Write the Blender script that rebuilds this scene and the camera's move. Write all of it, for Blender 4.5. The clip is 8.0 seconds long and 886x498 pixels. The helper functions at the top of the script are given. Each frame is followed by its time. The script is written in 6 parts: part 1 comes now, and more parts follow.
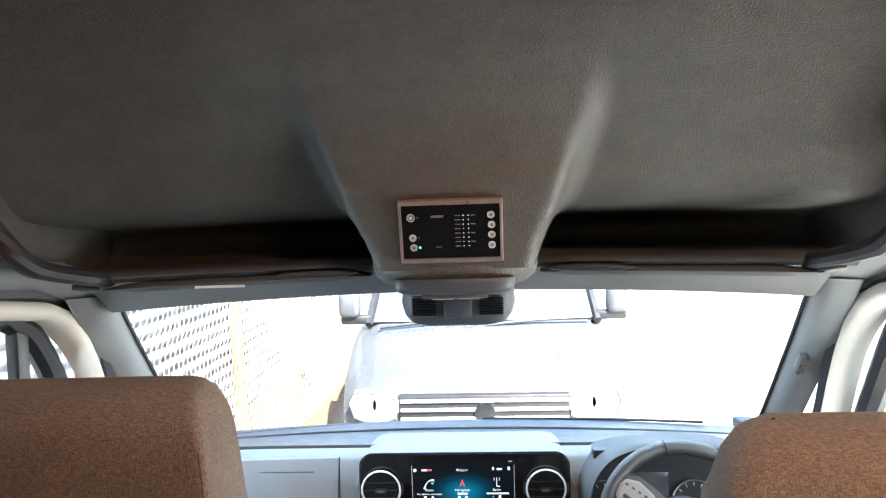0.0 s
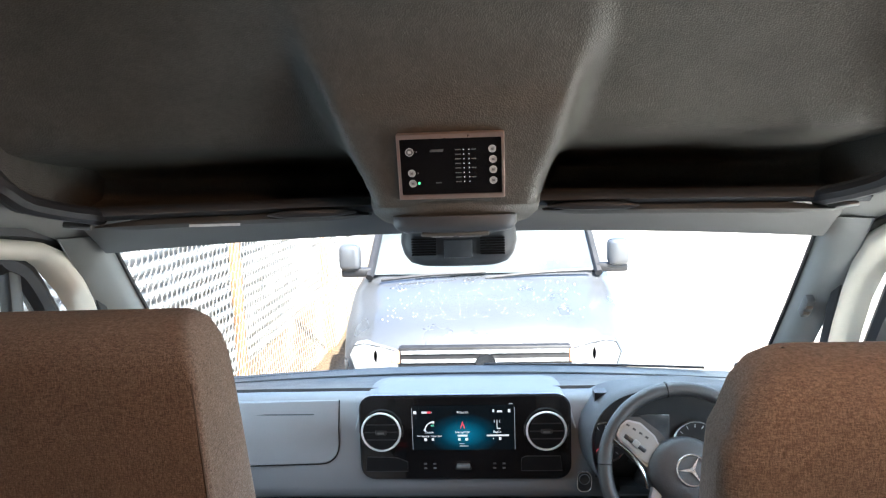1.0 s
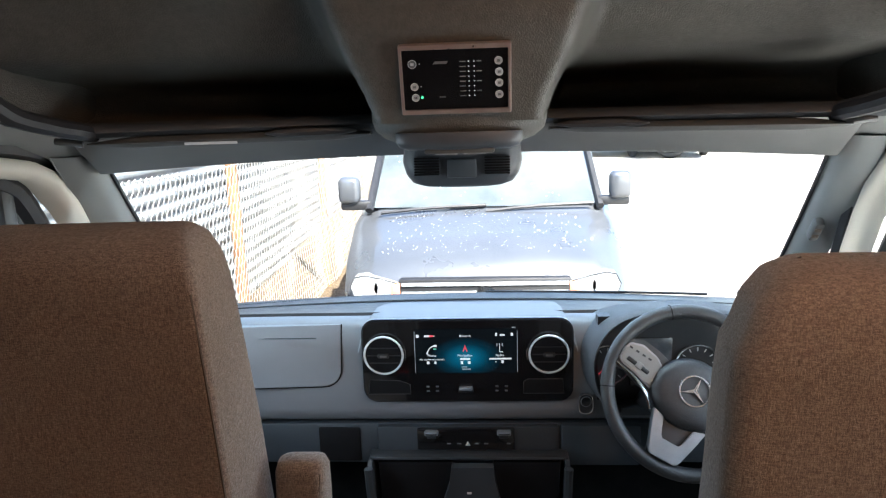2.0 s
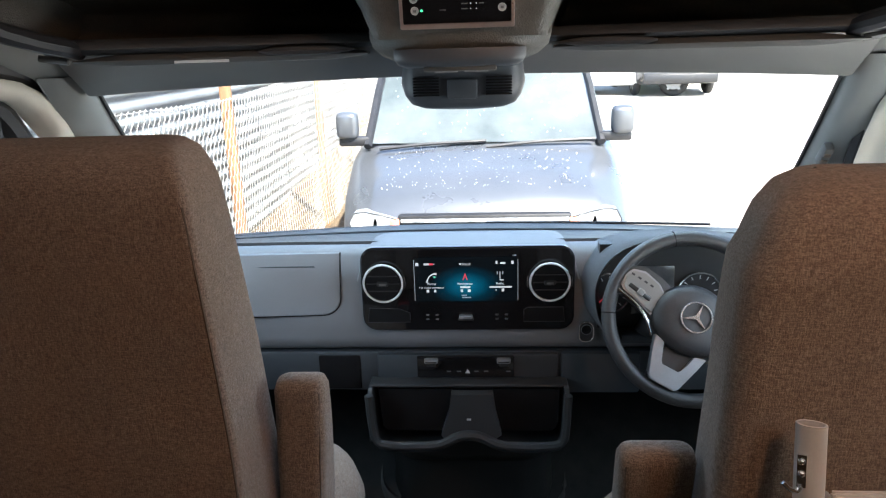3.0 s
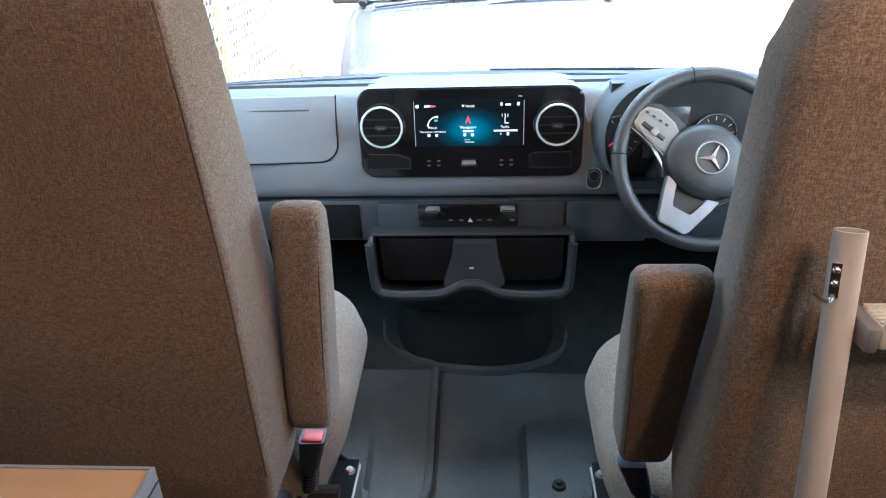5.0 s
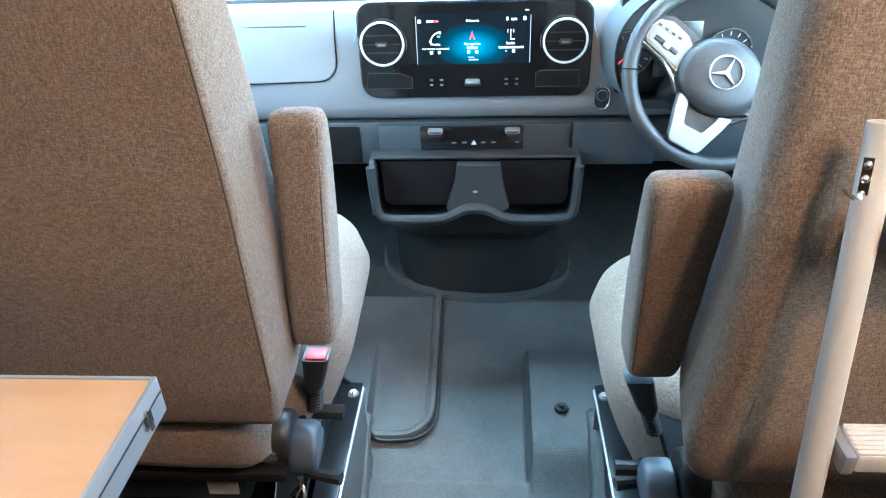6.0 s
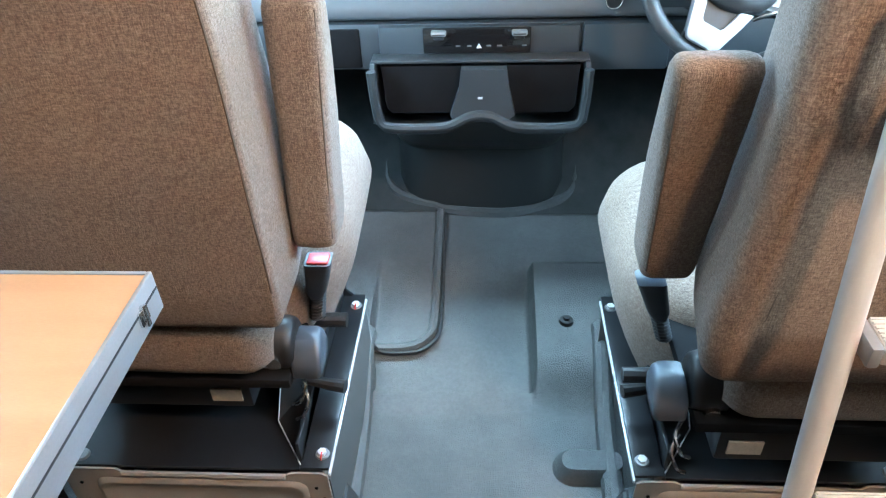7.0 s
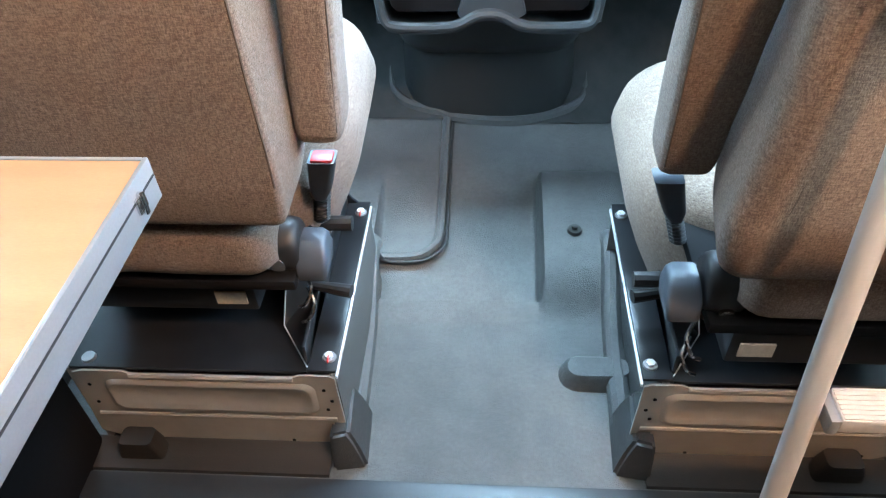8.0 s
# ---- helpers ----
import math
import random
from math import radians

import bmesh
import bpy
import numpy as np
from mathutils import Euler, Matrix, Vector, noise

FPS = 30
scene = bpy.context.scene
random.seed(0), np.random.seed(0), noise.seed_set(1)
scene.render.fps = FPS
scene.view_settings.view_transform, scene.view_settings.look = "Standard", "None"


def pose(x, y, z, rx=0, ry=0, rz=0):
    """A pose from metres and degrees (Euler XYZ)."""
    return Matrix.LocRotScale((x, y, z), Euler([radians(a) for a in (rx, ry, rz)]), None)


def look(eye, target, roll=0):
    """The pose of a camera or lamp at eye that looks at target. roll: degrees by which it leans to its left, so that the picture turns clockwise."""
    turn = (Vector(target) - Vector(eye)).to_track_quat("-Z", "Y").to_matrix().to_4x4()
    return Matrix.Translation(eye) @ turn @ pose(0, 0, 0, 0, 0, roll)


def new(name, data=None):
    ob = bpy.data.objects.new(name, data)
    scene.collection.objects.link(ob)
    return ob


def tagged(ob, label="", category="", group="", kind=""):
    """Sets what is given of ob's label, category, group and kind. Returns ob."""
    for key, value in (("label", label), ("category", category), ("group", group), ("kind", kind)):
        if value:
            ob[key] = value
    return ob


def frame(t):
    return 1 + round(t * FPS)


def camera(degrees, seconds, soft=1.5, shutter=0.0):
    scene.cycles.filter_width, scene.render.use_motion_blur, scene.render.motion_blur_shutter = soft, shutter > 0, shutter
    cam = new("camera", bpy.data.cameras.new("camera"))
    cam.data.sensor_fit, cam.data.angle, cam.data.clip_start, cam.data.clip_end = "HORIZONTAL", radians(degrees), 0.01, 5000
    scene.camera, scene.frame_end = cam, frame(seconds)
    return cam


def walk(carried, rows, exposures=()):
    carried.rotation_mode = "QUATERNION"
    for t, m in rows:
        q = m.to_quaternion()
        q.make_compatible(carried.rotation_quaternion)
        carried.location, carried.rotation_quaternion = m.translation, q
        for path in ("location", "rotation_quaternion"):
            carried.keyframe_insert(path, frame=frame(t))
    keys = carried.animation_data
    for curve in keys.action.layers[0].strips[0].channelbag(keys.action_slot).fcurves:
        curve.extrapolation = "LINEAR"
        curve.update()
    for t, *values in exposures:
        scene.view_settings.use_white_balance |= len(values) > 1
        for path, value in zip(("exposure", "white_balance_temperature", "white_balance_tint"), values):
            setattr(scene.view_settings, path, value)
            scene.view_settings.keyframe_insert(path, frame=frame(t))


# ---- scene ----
cam = camera(64.1, 8.0, soft=1.2)
PATH = [
    (0, (0.072, 0.717, 1.439), (-0.049, 2.711, 1.337), -1.8),
    (0.5, (0.072, 0.734, 1.418), (-0.052, 2.725, 1.273), -1.8),
    (1, (0.071, 0.747, 1.399), (-0.056, 2.731, 1.178), -1.8),
    (1.5, (0.065, 0.76, 1.38), (-0.063, 2.732, 1.071), -1.8),
    (3, (0.057, 0.79, 1.325), (-0.072, 2.707, 0.769), -1.8),
    (3.5, (0.054, 0.801, 1.303), (-0.076, 2.693, 0.669), -1.9),
    (4, (0.048, 0.811, 1.278), (-0.081, 2.673, 0.56), -1.9),
    (4.5, (0.047, 0.821, 1.258), (-0.082, 2.648, 0.455), -2.0),
    (6, (0.034, 0.836, 1.192), (-0.092, 2.546, 0.163), -2.2),
    (6.5, (0.026, 0.843, 1.164), (-0.098, 2.502, 0.055), -2.3),
    (7, (0.022, 0.849, 1.136), (-0.102, 2.447, -0.06), -2.4),
    (7.5, (0.016, 0.852, 1.11), (-0.108, 2.381, -0.172), -2.5),
    (8, (0.011, 0.852, 1.088), (-0.117, 2.312, -0.273), -2.6),
]
EXPOSURES = [(0, 3.5, 6500, 10), (0.5, 3.3, 6500, 10), (1.5, 2.9, 6500, 10), (3.0, 2.65, 6500, 10), (3.5, 2.6, 6450, 10), (4.5, 3.03, 6400, 10), (6.0, 4.85, 5450, -4), (6.5, 5.05, 5400, -6), (7.0, 5.15, 5550, -4), (8.0, 5.3, 5800, 0)]
walk(cam, [(t, look(eye, target, roll)) for t, eye, target, roll in PATH], EXPOSURES)

SKY, SUN = 0.15, 4.6
LAMP, LAMP_W = (0.6, 0.7, 2.03), 1.08
FILL_OPENING, SIDE_W = (0.72, 1.18, 1.32, 1.7), 0.32
WINDOW_W, YARD_W, ROOF_FILL_W, SCREEN_W = (0.95, 0.65), 0.45, 0.32, 1.5

# ---- world, sun and lamps ----
SUN_EL, SUN_AZ = 48.0, 148.0
world = bpy.data.worlds.new("world")
scene.world = world
world.use_nodes = True
wn = world.node_tree
sky = wn.nodes.new("ShaderNodeTexSky")
sky.sky_type, sky.sun_disc = "NISHITA", False
sky.sun_elevation, sky.sun_rotation = radians(SUN_EL), radians(SUN_AZ)
wn.links.new(sky.outputs[0], wn.nodes["Background"].inputs[0])
wn.nodes["Background"].inputs[1].default_value = SKY
sun_data = bpy.data.lights.new("sun", "SUN")
sun_data.energy, sun_data.angle, sun_data.color = SUN, radians(0.5), (1.0, 0.95, 0.87)
sun = new("sun", sun_data)
to_sun = Vector((math.sin(radians(SUN_AZ)) * math.cos(radians(SUN_EL)), math.cos(radians(SUN_AZ)) * math.cos(radians(SUN_EL)), math.sin(radians(SUN_EL))))
sun.matrix_world = look(to_sun * 30, (0, 0, 0))


def area(name, eye, target, size, watts, colour):
    data = bpy.data.lights.new(name, "AREA")
    data.shape, data.size, data.energy, data.color = "DISK", size, watts, colour
    ob = new(name, data)
    ob.matrix_world = look(eye, target)
    return ob


area("ceiling_lamp_light", LAMP, (LAMP[0] - 0.3, LAMP[1] + 0.8, 0.9), 0.14, LAMP_W, (1.0, 0.5, 0.25))

# unseen fill lamp in a made-up living-area side window, to brighten the driver seat
side = bpy.data.lights.new("side_fill_light", "AREA")
side.shape, side.size, side.size_y, side.energy, side.color, side.spread = "RECTANGLE", 0.42, 0.34, SIDE_W, (1.0, 0.9, 0.78), radians(80)
side_ob = new("side_fill_light", side)
side_ob.matrix_world = look((0.89, 0.95, 1.51), (0.45, 1.5, 0.95))


# sky light through the two cab door windows
for s in (-1, 1):
    data = bpy.data.lights.new("door_window_light", "AREA")
    data.shape, data.size, data.size_y, data.energy, data.color = "RECTANGLE", 0.56, 0.42, WINDOW_W[s > 0], (0.66, 0.85, 1.0)
    lamp_ob = new("door_window_light", data)
    lamp_ob.matrix_world = look((s * 0.9, 1.88, 1.03), (0, 1.95, 0.35) if s < 0 else (0.1, 2.35, 0.6))
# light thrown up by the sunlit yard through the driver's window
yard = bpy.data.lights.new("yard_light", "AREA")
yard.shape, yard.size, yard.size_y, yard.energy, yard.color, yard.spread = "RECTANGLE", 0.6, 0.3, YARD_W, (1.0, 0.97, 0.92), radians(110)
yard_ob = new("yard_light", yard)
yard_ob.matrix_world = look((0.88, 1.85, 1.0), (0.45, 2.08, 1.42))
front = bpy.data.lights.new("windscreen_light", "AREA")
front.shape, front.size, front.size_y, front.energy, front.color, front.spread = "RECTANGLE", 1.4, 0.1, SCREEN_W, (0.64, 0.84, 1.0), radians(150)
front_ob = new("windscreen_light", front)
front_ob.matrix_world = look((0.0, 2.43, 1.32), (0.0, 1.95, 0.0))
# unseen overhead fill lamp, added to lift the floor and armrests
hatch = bpy.data.lights.new("roof_fill_light", "AREA")
hatch.shape, hatch.size, hatch.energy, hatch.color = "SQUARE", 0.36, ROOF_FILL_W, (0.86, 0.94, 1.0)
roof_fill_ob = new("roof_fill_light", hatch)
roof_fill_ob.matrix_world = look((0.0, 1.2, 2.055), (0.0, 1.21, 0.0))


# ---- materials ----
def nodes_of(name):
    m = bpy.data.materials.new(name)
    m.use_nodes = True
    t = m.node_tree
    return m, t, t.nodes["Principled BSDF"]


def mapped(t, scale=(1, 1, 1)):
    c = t.nodes.new("ShaderNodeTexCoord")
    mp = t.nodes.new("ShaderNodeMapping")
    mp.inputs["Scale"].default_value = scale
    t.links.new(c.outputs["Object"], mp.inputs["Vector"])
    return mp.outputs["Vector"]


def noise_tex(t, vec, scale, detail=4.0, rough=0.55):
    n = t.nodes.new("ShaderNodeTexNoise")
    n.inputs["Scale"].default_value, n.inputs["Detail"].default_value, n.inputs["Roughness"].default_value = scale, detail, rough
    t.links.new(vec, n.inputs["Vector"])
    return n.outputs["Fac"]


def ramp(t, fac, stops):
    r = t.nodes.new("ShaderNodeValToRGB")
    while len(r.color_ramp.elements) < len(stops):
        r.color_ramp.elements.new(0.5)
    for e, (p, c) in zip(r.color_ramp.elements, stops):
        e.position, e.color = p, (*c, 1)
    t.links.new(fac, r.inputs["Fac"])
    return r.outputs["Color"]


def blend(t, fac, a, b, mode="MIX"):
    m = t.nodes.new("ShaderNodeMix")
    m.data_type, m.blend_type = "RGBA", mode
    for slot, v in ((0, fac), (6, a), (7, b)):
        if isinstance(v, (int, float)):
            m.inputs[slot].default_value = v
        elif isinstance(v, tuple):
            m.inputs[slot].default_value = (*v, 1)
        else:
            t.links.new(v, m.inputs[slot])
    return m.outputs[2]


def bumped(t, bsdf, height, strength, dist=0.002):
    b = t.nodes.new("ShaderNodeBump")
    b.inputs["Strength"].default_value, b.inputs["Distance"].default_value = strength, dist
    t.links.new(height, b.inputs["Height"])
    t.links.new(b.outputs["Normal"], bsdf.inputs["Normal"])


def surface(name, dark, light, scale, rough, metal=0.0, bump=0.0, grain=300.0, spread=0.1, coat=0.0, stretch=(1, 1, 1)):
    """A surface with broad stains at `scale` and a fine grain at `grain` per metre."""
    m, t, p = nodes_of(name)
    v = mapped(t, stretch)
    broad, fine = noise_tex(t, v, scale), noise_tex(t, v, grain, 2.0)
    base = ramp(t, broad, [(0.3, dark), (0.7, light)])
    shade = ramp(t, fine, [(0.3, (1 - spread,) * 3), (0.7, (1 + spread * 0.0,) * 3)])
    t.links.new(blend(t, 1.0, base, shade, "MULTIPLY"), p.inputs["Base Color"])
    rr = ramp(t, broad, [(0.2, (max(0.02, rough - 0.06),) * 3), (0.8, (min(1, rough + 0.06),) * 3)])
    t.links.new(rr, p.inputs["Roughness"])
    p.inputs["Metallic"].default_value, p.inputs["Coat Weight"].default_value = metal, coat
    if bump:
        bumped(t, p, fine, bump)
    return m


def leather_grain(name, dark, light, rough, grain, strength):
    m, t, p = nodes_of(name)
    v = mapped(t)
    vo = t.nodes.new("ShaderNodeTexVoronoi")
    vo.inputs["Scale"].default_value = grain
    t.links.new(v, vo.inputs["Vector"])
    stains = ramp(t, noise_tex(t, v, 3.5), [(0.3, dark), (0.7, light)])
    specks = ramp(t, noise_tex(t, v, grain * 0.3, 4.0, 0.7), [(0.35, (0.78, 0.78, 0.78)), (0.65, (1, 1, 1))])
    scuffs = ramp(t, noise_tex(t, v, 17.0, 5.0, 0.65), [(0.35, (0.84, 0.84, 0.84)), (0.6, (1, 1, 1))])
    t.links.new(blend(t, 1.0, blend(t, 1.0, stains, specks, "MULTIPLY"), scuffs, "MULTIPLY"), p.inputs["Base Color"])
    p.inputs["Roughness"].default_value = rough
    bumped(t, p, vo.outputs["Distance"], strength, 0.0015)
    return m


def weave(name, dark, mid, light):
    """Tweed: short slubs along and across, with specks."""
    m, t, p = nodes_of(name)
    across = noise_tex(t, mapped(t, (170, 170, 620)), 1.0, 3.0, 0.7)
    along = noise_tex(t, mapped(t, (620, 620, 160)), 1.0, 3.0, 0.7)
    broad = noise_tex(t, mapped(t), 7.0, 3.0)
    both = t.nodes.new("ShaderNodeMath")
    both.operation = "ADD"
    t.links.new(across, both.inputs[0])
    t.links.new(along, both.inputs[1])
    half = t.nodes.new("ShaderNodeMath")
    half.operation = "MULTIPLY"
    half.inputs[1].default_value = 0.5
    t.links.new(both.outputs[0], half.inputs[0])
    col = ramp(t, half.outputs[0], [(0.36, dark), (0.5, mid), (0.64, light)])
    wear = ramp(t, broad, [(0.3, (0.88, 0.87, 0.86)), (0.7, (1, 1, 1))])
    t.links.new(blend(t, 1.0, col, wear, "MULTIPLY"), p.inputs["Base Color"])
    p.inputs["Roughness"].default_value = 0.92
    p.inputs["Sheen Weight"].default_value, p.inputs["Sheen Roughness"].default_value = 0.08, 0.5
    bumped(t, p, half.outputs[0], 0.75, 0.003)
    return m


def emitter(name, colour, power):
    m, t, p = nodes_of(name)
    p.inputs["Base Color"].default_value = (*[c * 0.3 for c in colour], 1)
    p.inputs["Emission Color"].default_value = (*colour, 1)
    p.inputs["Emission Strength"].default_value = power
    return m


def pane(name, tint, gloss):
    m = bpy.data.materials.new(name)
    m.use_nodes = True
    t = m.node_tree
    t.nodes.remove(t.nodes["Principled BSDF"])
    tr, gl = t.nodes.new("ShaderNodeBsdfTransparent"), t.nodes.new("ShaderNodeBsdfGlossy")
    tr.inputs["Color"].default_value = (*tint, 1)
    gl.inputs["Roughness"].default_value = 0.02
    lw = t.nodes.new("ShaderNodeLayerWeight")
    lw.inputs["Blend"].default_value = 0.25
    fr = t.nodes.new("ShaderNodeMath")
    fr.operation = "MULTIPLY"
    fr.inputs[1].default_value = gloss
    t.links.new(lw.outputs["Facing"], fr.inputs[0])
    mx = t.nodes.new("ShaderNodeMixShader")
    t.links.new(fr.outputs[0], mx.inputs[0])
    t.links.new(tr.outputs[0], mx.inputs[1])
    t.links.new(gl.outputs[0], mx.inputs[2])
    t.links.new(mx.outputs[0], t.nodes["Material Output"].inputs[0])
    return m


FABRIC = weave("seat_tweed", (0.089, 0.063, 0.048), (0.175, 0.129, 0.101), (0.28, 0.224, 0.184))
PIPING = surface("seat_piping", (0.07, 0.052, 0.04), (0.1, 0.075, 0.058), 60, 0.9, bump=0.3, grain=900)
HEAD = leather_grain("headliner_grain", (0.066, 0.064, 0.056), (0.082, 0.079, 0.07), 0.55, 330, 0.55)
HEADER = surface("header_trim_grey", (0.1, 0.099, 0.095), (0.125, 0.123, 0.118), 5, 0.55, bump=0.15, grain=900)
LIP = surface("headliner_lip", (0.05, 0.05, 0.05), (0.065, 0.064, 0.062), 6, 0.5, bump=0.15, grain=900)
TRIMGREY = surface("pillar_trim", (0.2, 0.2, 0.195), (0.24, 0.24, 0.23), 5, 0.6, bump=0.15, grain=900)
# unseen living-area lining, browned to warm and dim the bounced light
LIVING = surface("brown_wood_lining", (0.2, 0.12, 0.065), (0.27, 0.17, 0.095), 3, 0.5, bump=0.08, grain=200, spread=0.15, stretch=(6, 6, 0.6))
CREAM = surface("cream_trim", (0.62, 0.57, 0.49), (0.7, 0.65, 0.56), 4, 0.55, bump=0.1, grain=700)
DASH = surface("dash_grey_plastic", (0.15, 0.16, 0.175), (0.175, 0.185, 0.2), 5, 0.55, bump=0.25, grain=1100, spread=0.15)
DASHLOW = surface("dash_black_plastic", (0.026, 0.033, 0.04), (0.035, 0.043, 0.051), 6, 0.5, bump=0.25, grain=1100, spread=0.2)
TRAY = surface("tray_plastic", (0.028, 0.031, 0.034), (0.038, 0.041, 0.045), 8, 0.42, bump=0.2, grain=1100)
GLOSS = surface("piano_black", (0.006, 0.006, 0.007), (0.009, 0.009, 0.01), 8, 0.1, coat=0.3, spread=0.02)
BLACK = surface("black_plastic", (0.012, 0.012, 0.013), (0.02, 0.02, 0.022), 20, 0.45, bump=0.15, grain=900)
# near-black, hardly glossy; also paints the shade inside trays, cubby, pockets and vents
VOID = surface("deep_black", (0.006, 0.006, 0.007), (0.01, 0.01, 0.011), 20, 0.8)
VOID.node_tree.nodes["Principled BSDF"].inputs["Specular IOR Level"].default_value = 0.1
CONSOLE = surface("black_console_plastic", (0.011, 0.013, 0.014), (0.017, 0.019, 0.02), 8, 0.5, bump=0.2, grain=900)
# near-black, almost no gloss: puts the footwell's shade into the floor colour
FOOT_SHADE = surface("footwell_shade", (0.026, 0.029, 0.03), (0.04, 0.043, 0.045), 20, 0.97, bump=0.3, grain=500)
FOOT_SHADE.node_tree.nodes["Principled BSDF"].inputs["Specular IOR Level"].default_value = 0.1
# skirt rubber, darkened for the floor shadow below the seat boxes
SKIRT = surface("shaded_skirt_rubber", (0.014, 0.012, 0.011), (0.024, 0.02, 0.018), 12, 0.6, bump=0.2, grain=400)
CHROME = surface("satin_chrome", (0.72, 0.72, 0.72), (0.8, 0.8, 0.8), 30, 0.2, metal=1.0, spread=0.04)
SILVER = surface("silver_paint", (0.26, 0.27, 0.285), (0.32, 0.33, 0.345), 20, 0.42, metal=0.5, spread=0.05)
ALU = surface("anodised_aluminium", (0.56, 0.54, 0.53), (0.65, 0.63, 0.62), 14, 0.4, metal=0.3, bump=0.03, grain=500, spread=0.06, stretch=(4, 4, 0.3))
LEATHER = leather_grain("wheel_leather", (0.025, 0.026, 0.028), (0.035, 0.036, 0.039), 0.42, 700, 0.35)
MAT = leather_grain("floor_mat_rubber", (0.064, 0.068, 0.071), (0.118, 0.123, 0.126), 0.42, 430, 0.7)
STEELBLACK = surface("black_painted_steel", (0.009, 0.01, 0.012), (0.016, 0.017, 0.02), 12, 0.32, spread=0.1)
STEELGREY = surface("primed_steel", (0.28, 0.265, 0.245), (0.36, 0.34, 0.315), 10, 0.42, metal=0.25, bump=0.02, grain=700, spread=0.06)
KNOB = surface("blue_grey_plastic", (0.05, 0.06, 0.078), (0.07, 0.083, 0.105), 20, 0.4, bump=0.1, grain=900)
RED = surface("red_plastic", (0.5, 0.02, 0.02), (0.6, 0.04, 0.03), 30, 0.4)
PAPER = surface("paper_label", (0.5, 0.42, 0.33), (0.62, 0.53, 0.43), 60, 0.8)
WOODTOP = surface("table_laminate", (0.52, 0.3, 0.16), (0.6, 0.36, 0.2), 3, 0.42, bump=0.04, grain=260, spread=0.08, stretch=(1, 7, 1))
EDGE = surface("table_edging", (0.33, 0.36, 0.39), (0.38, 0.41, 0.44), 10, 0.4, metal=0.3, spread=0.06)
WHITEINK = emitter("lit_white_ink", (0.9, 0.95, 1.0), 0.09)
DIMINK = emitter("dim_white_ink", (0.75, 0.82, 0.9), 0.03)
REDINK = emitter("lit_red_ink", (1.0, 0.08, 0.12), 0.09)
GREENINK = emitter("lit_green", (0.1, 1.0, 0.45), 0.2)
LIGHTINK = surface("pale_print", (0.5, 0.5, 0.5), (0.56, 0.56, 0.56), 40, 0.6)
DIMPRINT = surface("dim_print", (0.1, 0.1, 0.1), (0.13, 0.13, 0.13), 40, 0.6)
BUTTON = surface("grey_button", (0.34, 0.34, 0.34), (0.42, 0.42, 0.42), 40, 0.45)
ROSEALU = surface("rose_bezel", (0.6, 0.47, 0.43), (0.7, 0.57, 0.53), 30, 0.3, metal=0.8, spread=0.05)
BRIGHT = surface("bright_trim", (0.6, 0.61, 0.62), (0.7, 0.71, 0.72), 30, 0.3, metal=0.25, spread=0.05)
GLASS = pane("window_glass", (0.95, 0.98, 0.98), 0.12)
GREYGLASS = surface("dark_glass", (0.1, 0.125, 0.13), (0.22, 0.25, 0.25), 2, 0.06, coat=0.5)


def screen_material():
    m, t, p = nodes_of("lit_display")
    p.inputs["Base Color"].default_value = (0.004, 0.005, 0.006, 1)
    p.inputs["Roughness"].default_value = 0.12
    c = t.nodes.new("ShaderNodeTexCoord")
    mp = t.nodes.new("ShaderNodeMapping")
    mp.inputs["Location"].default_value = (-0.005 / 0.085, 0, -0.592 / 0.05)
    mp.inputs["Scale"].default_value = (1 / 0.085, 0, 1 / 0.05)
    g = t.nodes.new("ShaderNodeTexGradient")
    g.gradient_type = "SPHERICAL"
    t.links.new(c.outputs["Object"], mp.inputs["Vector"])
    t.links.new(mp.outputs["Vector"], g.inputs["Vector"])
    t.links.new(ramp(t, g.outputs["Fac"], [(0.0, (0.002, 0.004, 0.006)), (0.35, (0.0, 0.03, 0.055)), (1.0, (0.0, 0.2, 0.36))]), p.inputs["Emission Color"])
    p.inputs["Emission Strength"].default_value = 0.12
    return m


SCREEN = screen_material()


# ---- building blocks ----
def thing(name, label, category, base=(0, 0, 0), group="", kind=""):
    ob = new(name)
    ob.location = base
    ob.empty_display_size = 0.05
    return tagged(ob, label, category, group, kind)


def finish(bm, name, material, smooth=35.0):
    bmesh.ops.recalc_face_normals(bm, faces=bm.faces)
    me = bpy.data.meshes.new(name)
    bm.to_mesh(me)
    bm.free()
    me.materials.append(material)
    if smooth:
        me.shade_smooth()
        me.set_sharp_from_angle(angle=radians(smooth))
    return me


def origin_of(ob):
    o = Vector((0, 0, 0))
    while ob:
        o += ob.location
        ob = ob.parent
    return o


def part(name, bm, material, parent, label="", smooth=35.0):
    """Links a bmesh, given in the place's own metres, as one mesh under a thing or a part."""
    bmesh.ops.translate(bm, vec=-origin_of(parent), verts=bm.verts)
    ob = new(name, finish(bm, name, material, smooth))
    ob.parent = parent
    return tagged(ob, label)


def solid(name, bm, material, label, category, kind="", group="", smooth=35.0):
    return tagged(new(name, finish(bm, name, material, smooth)), label, category, group, kind)


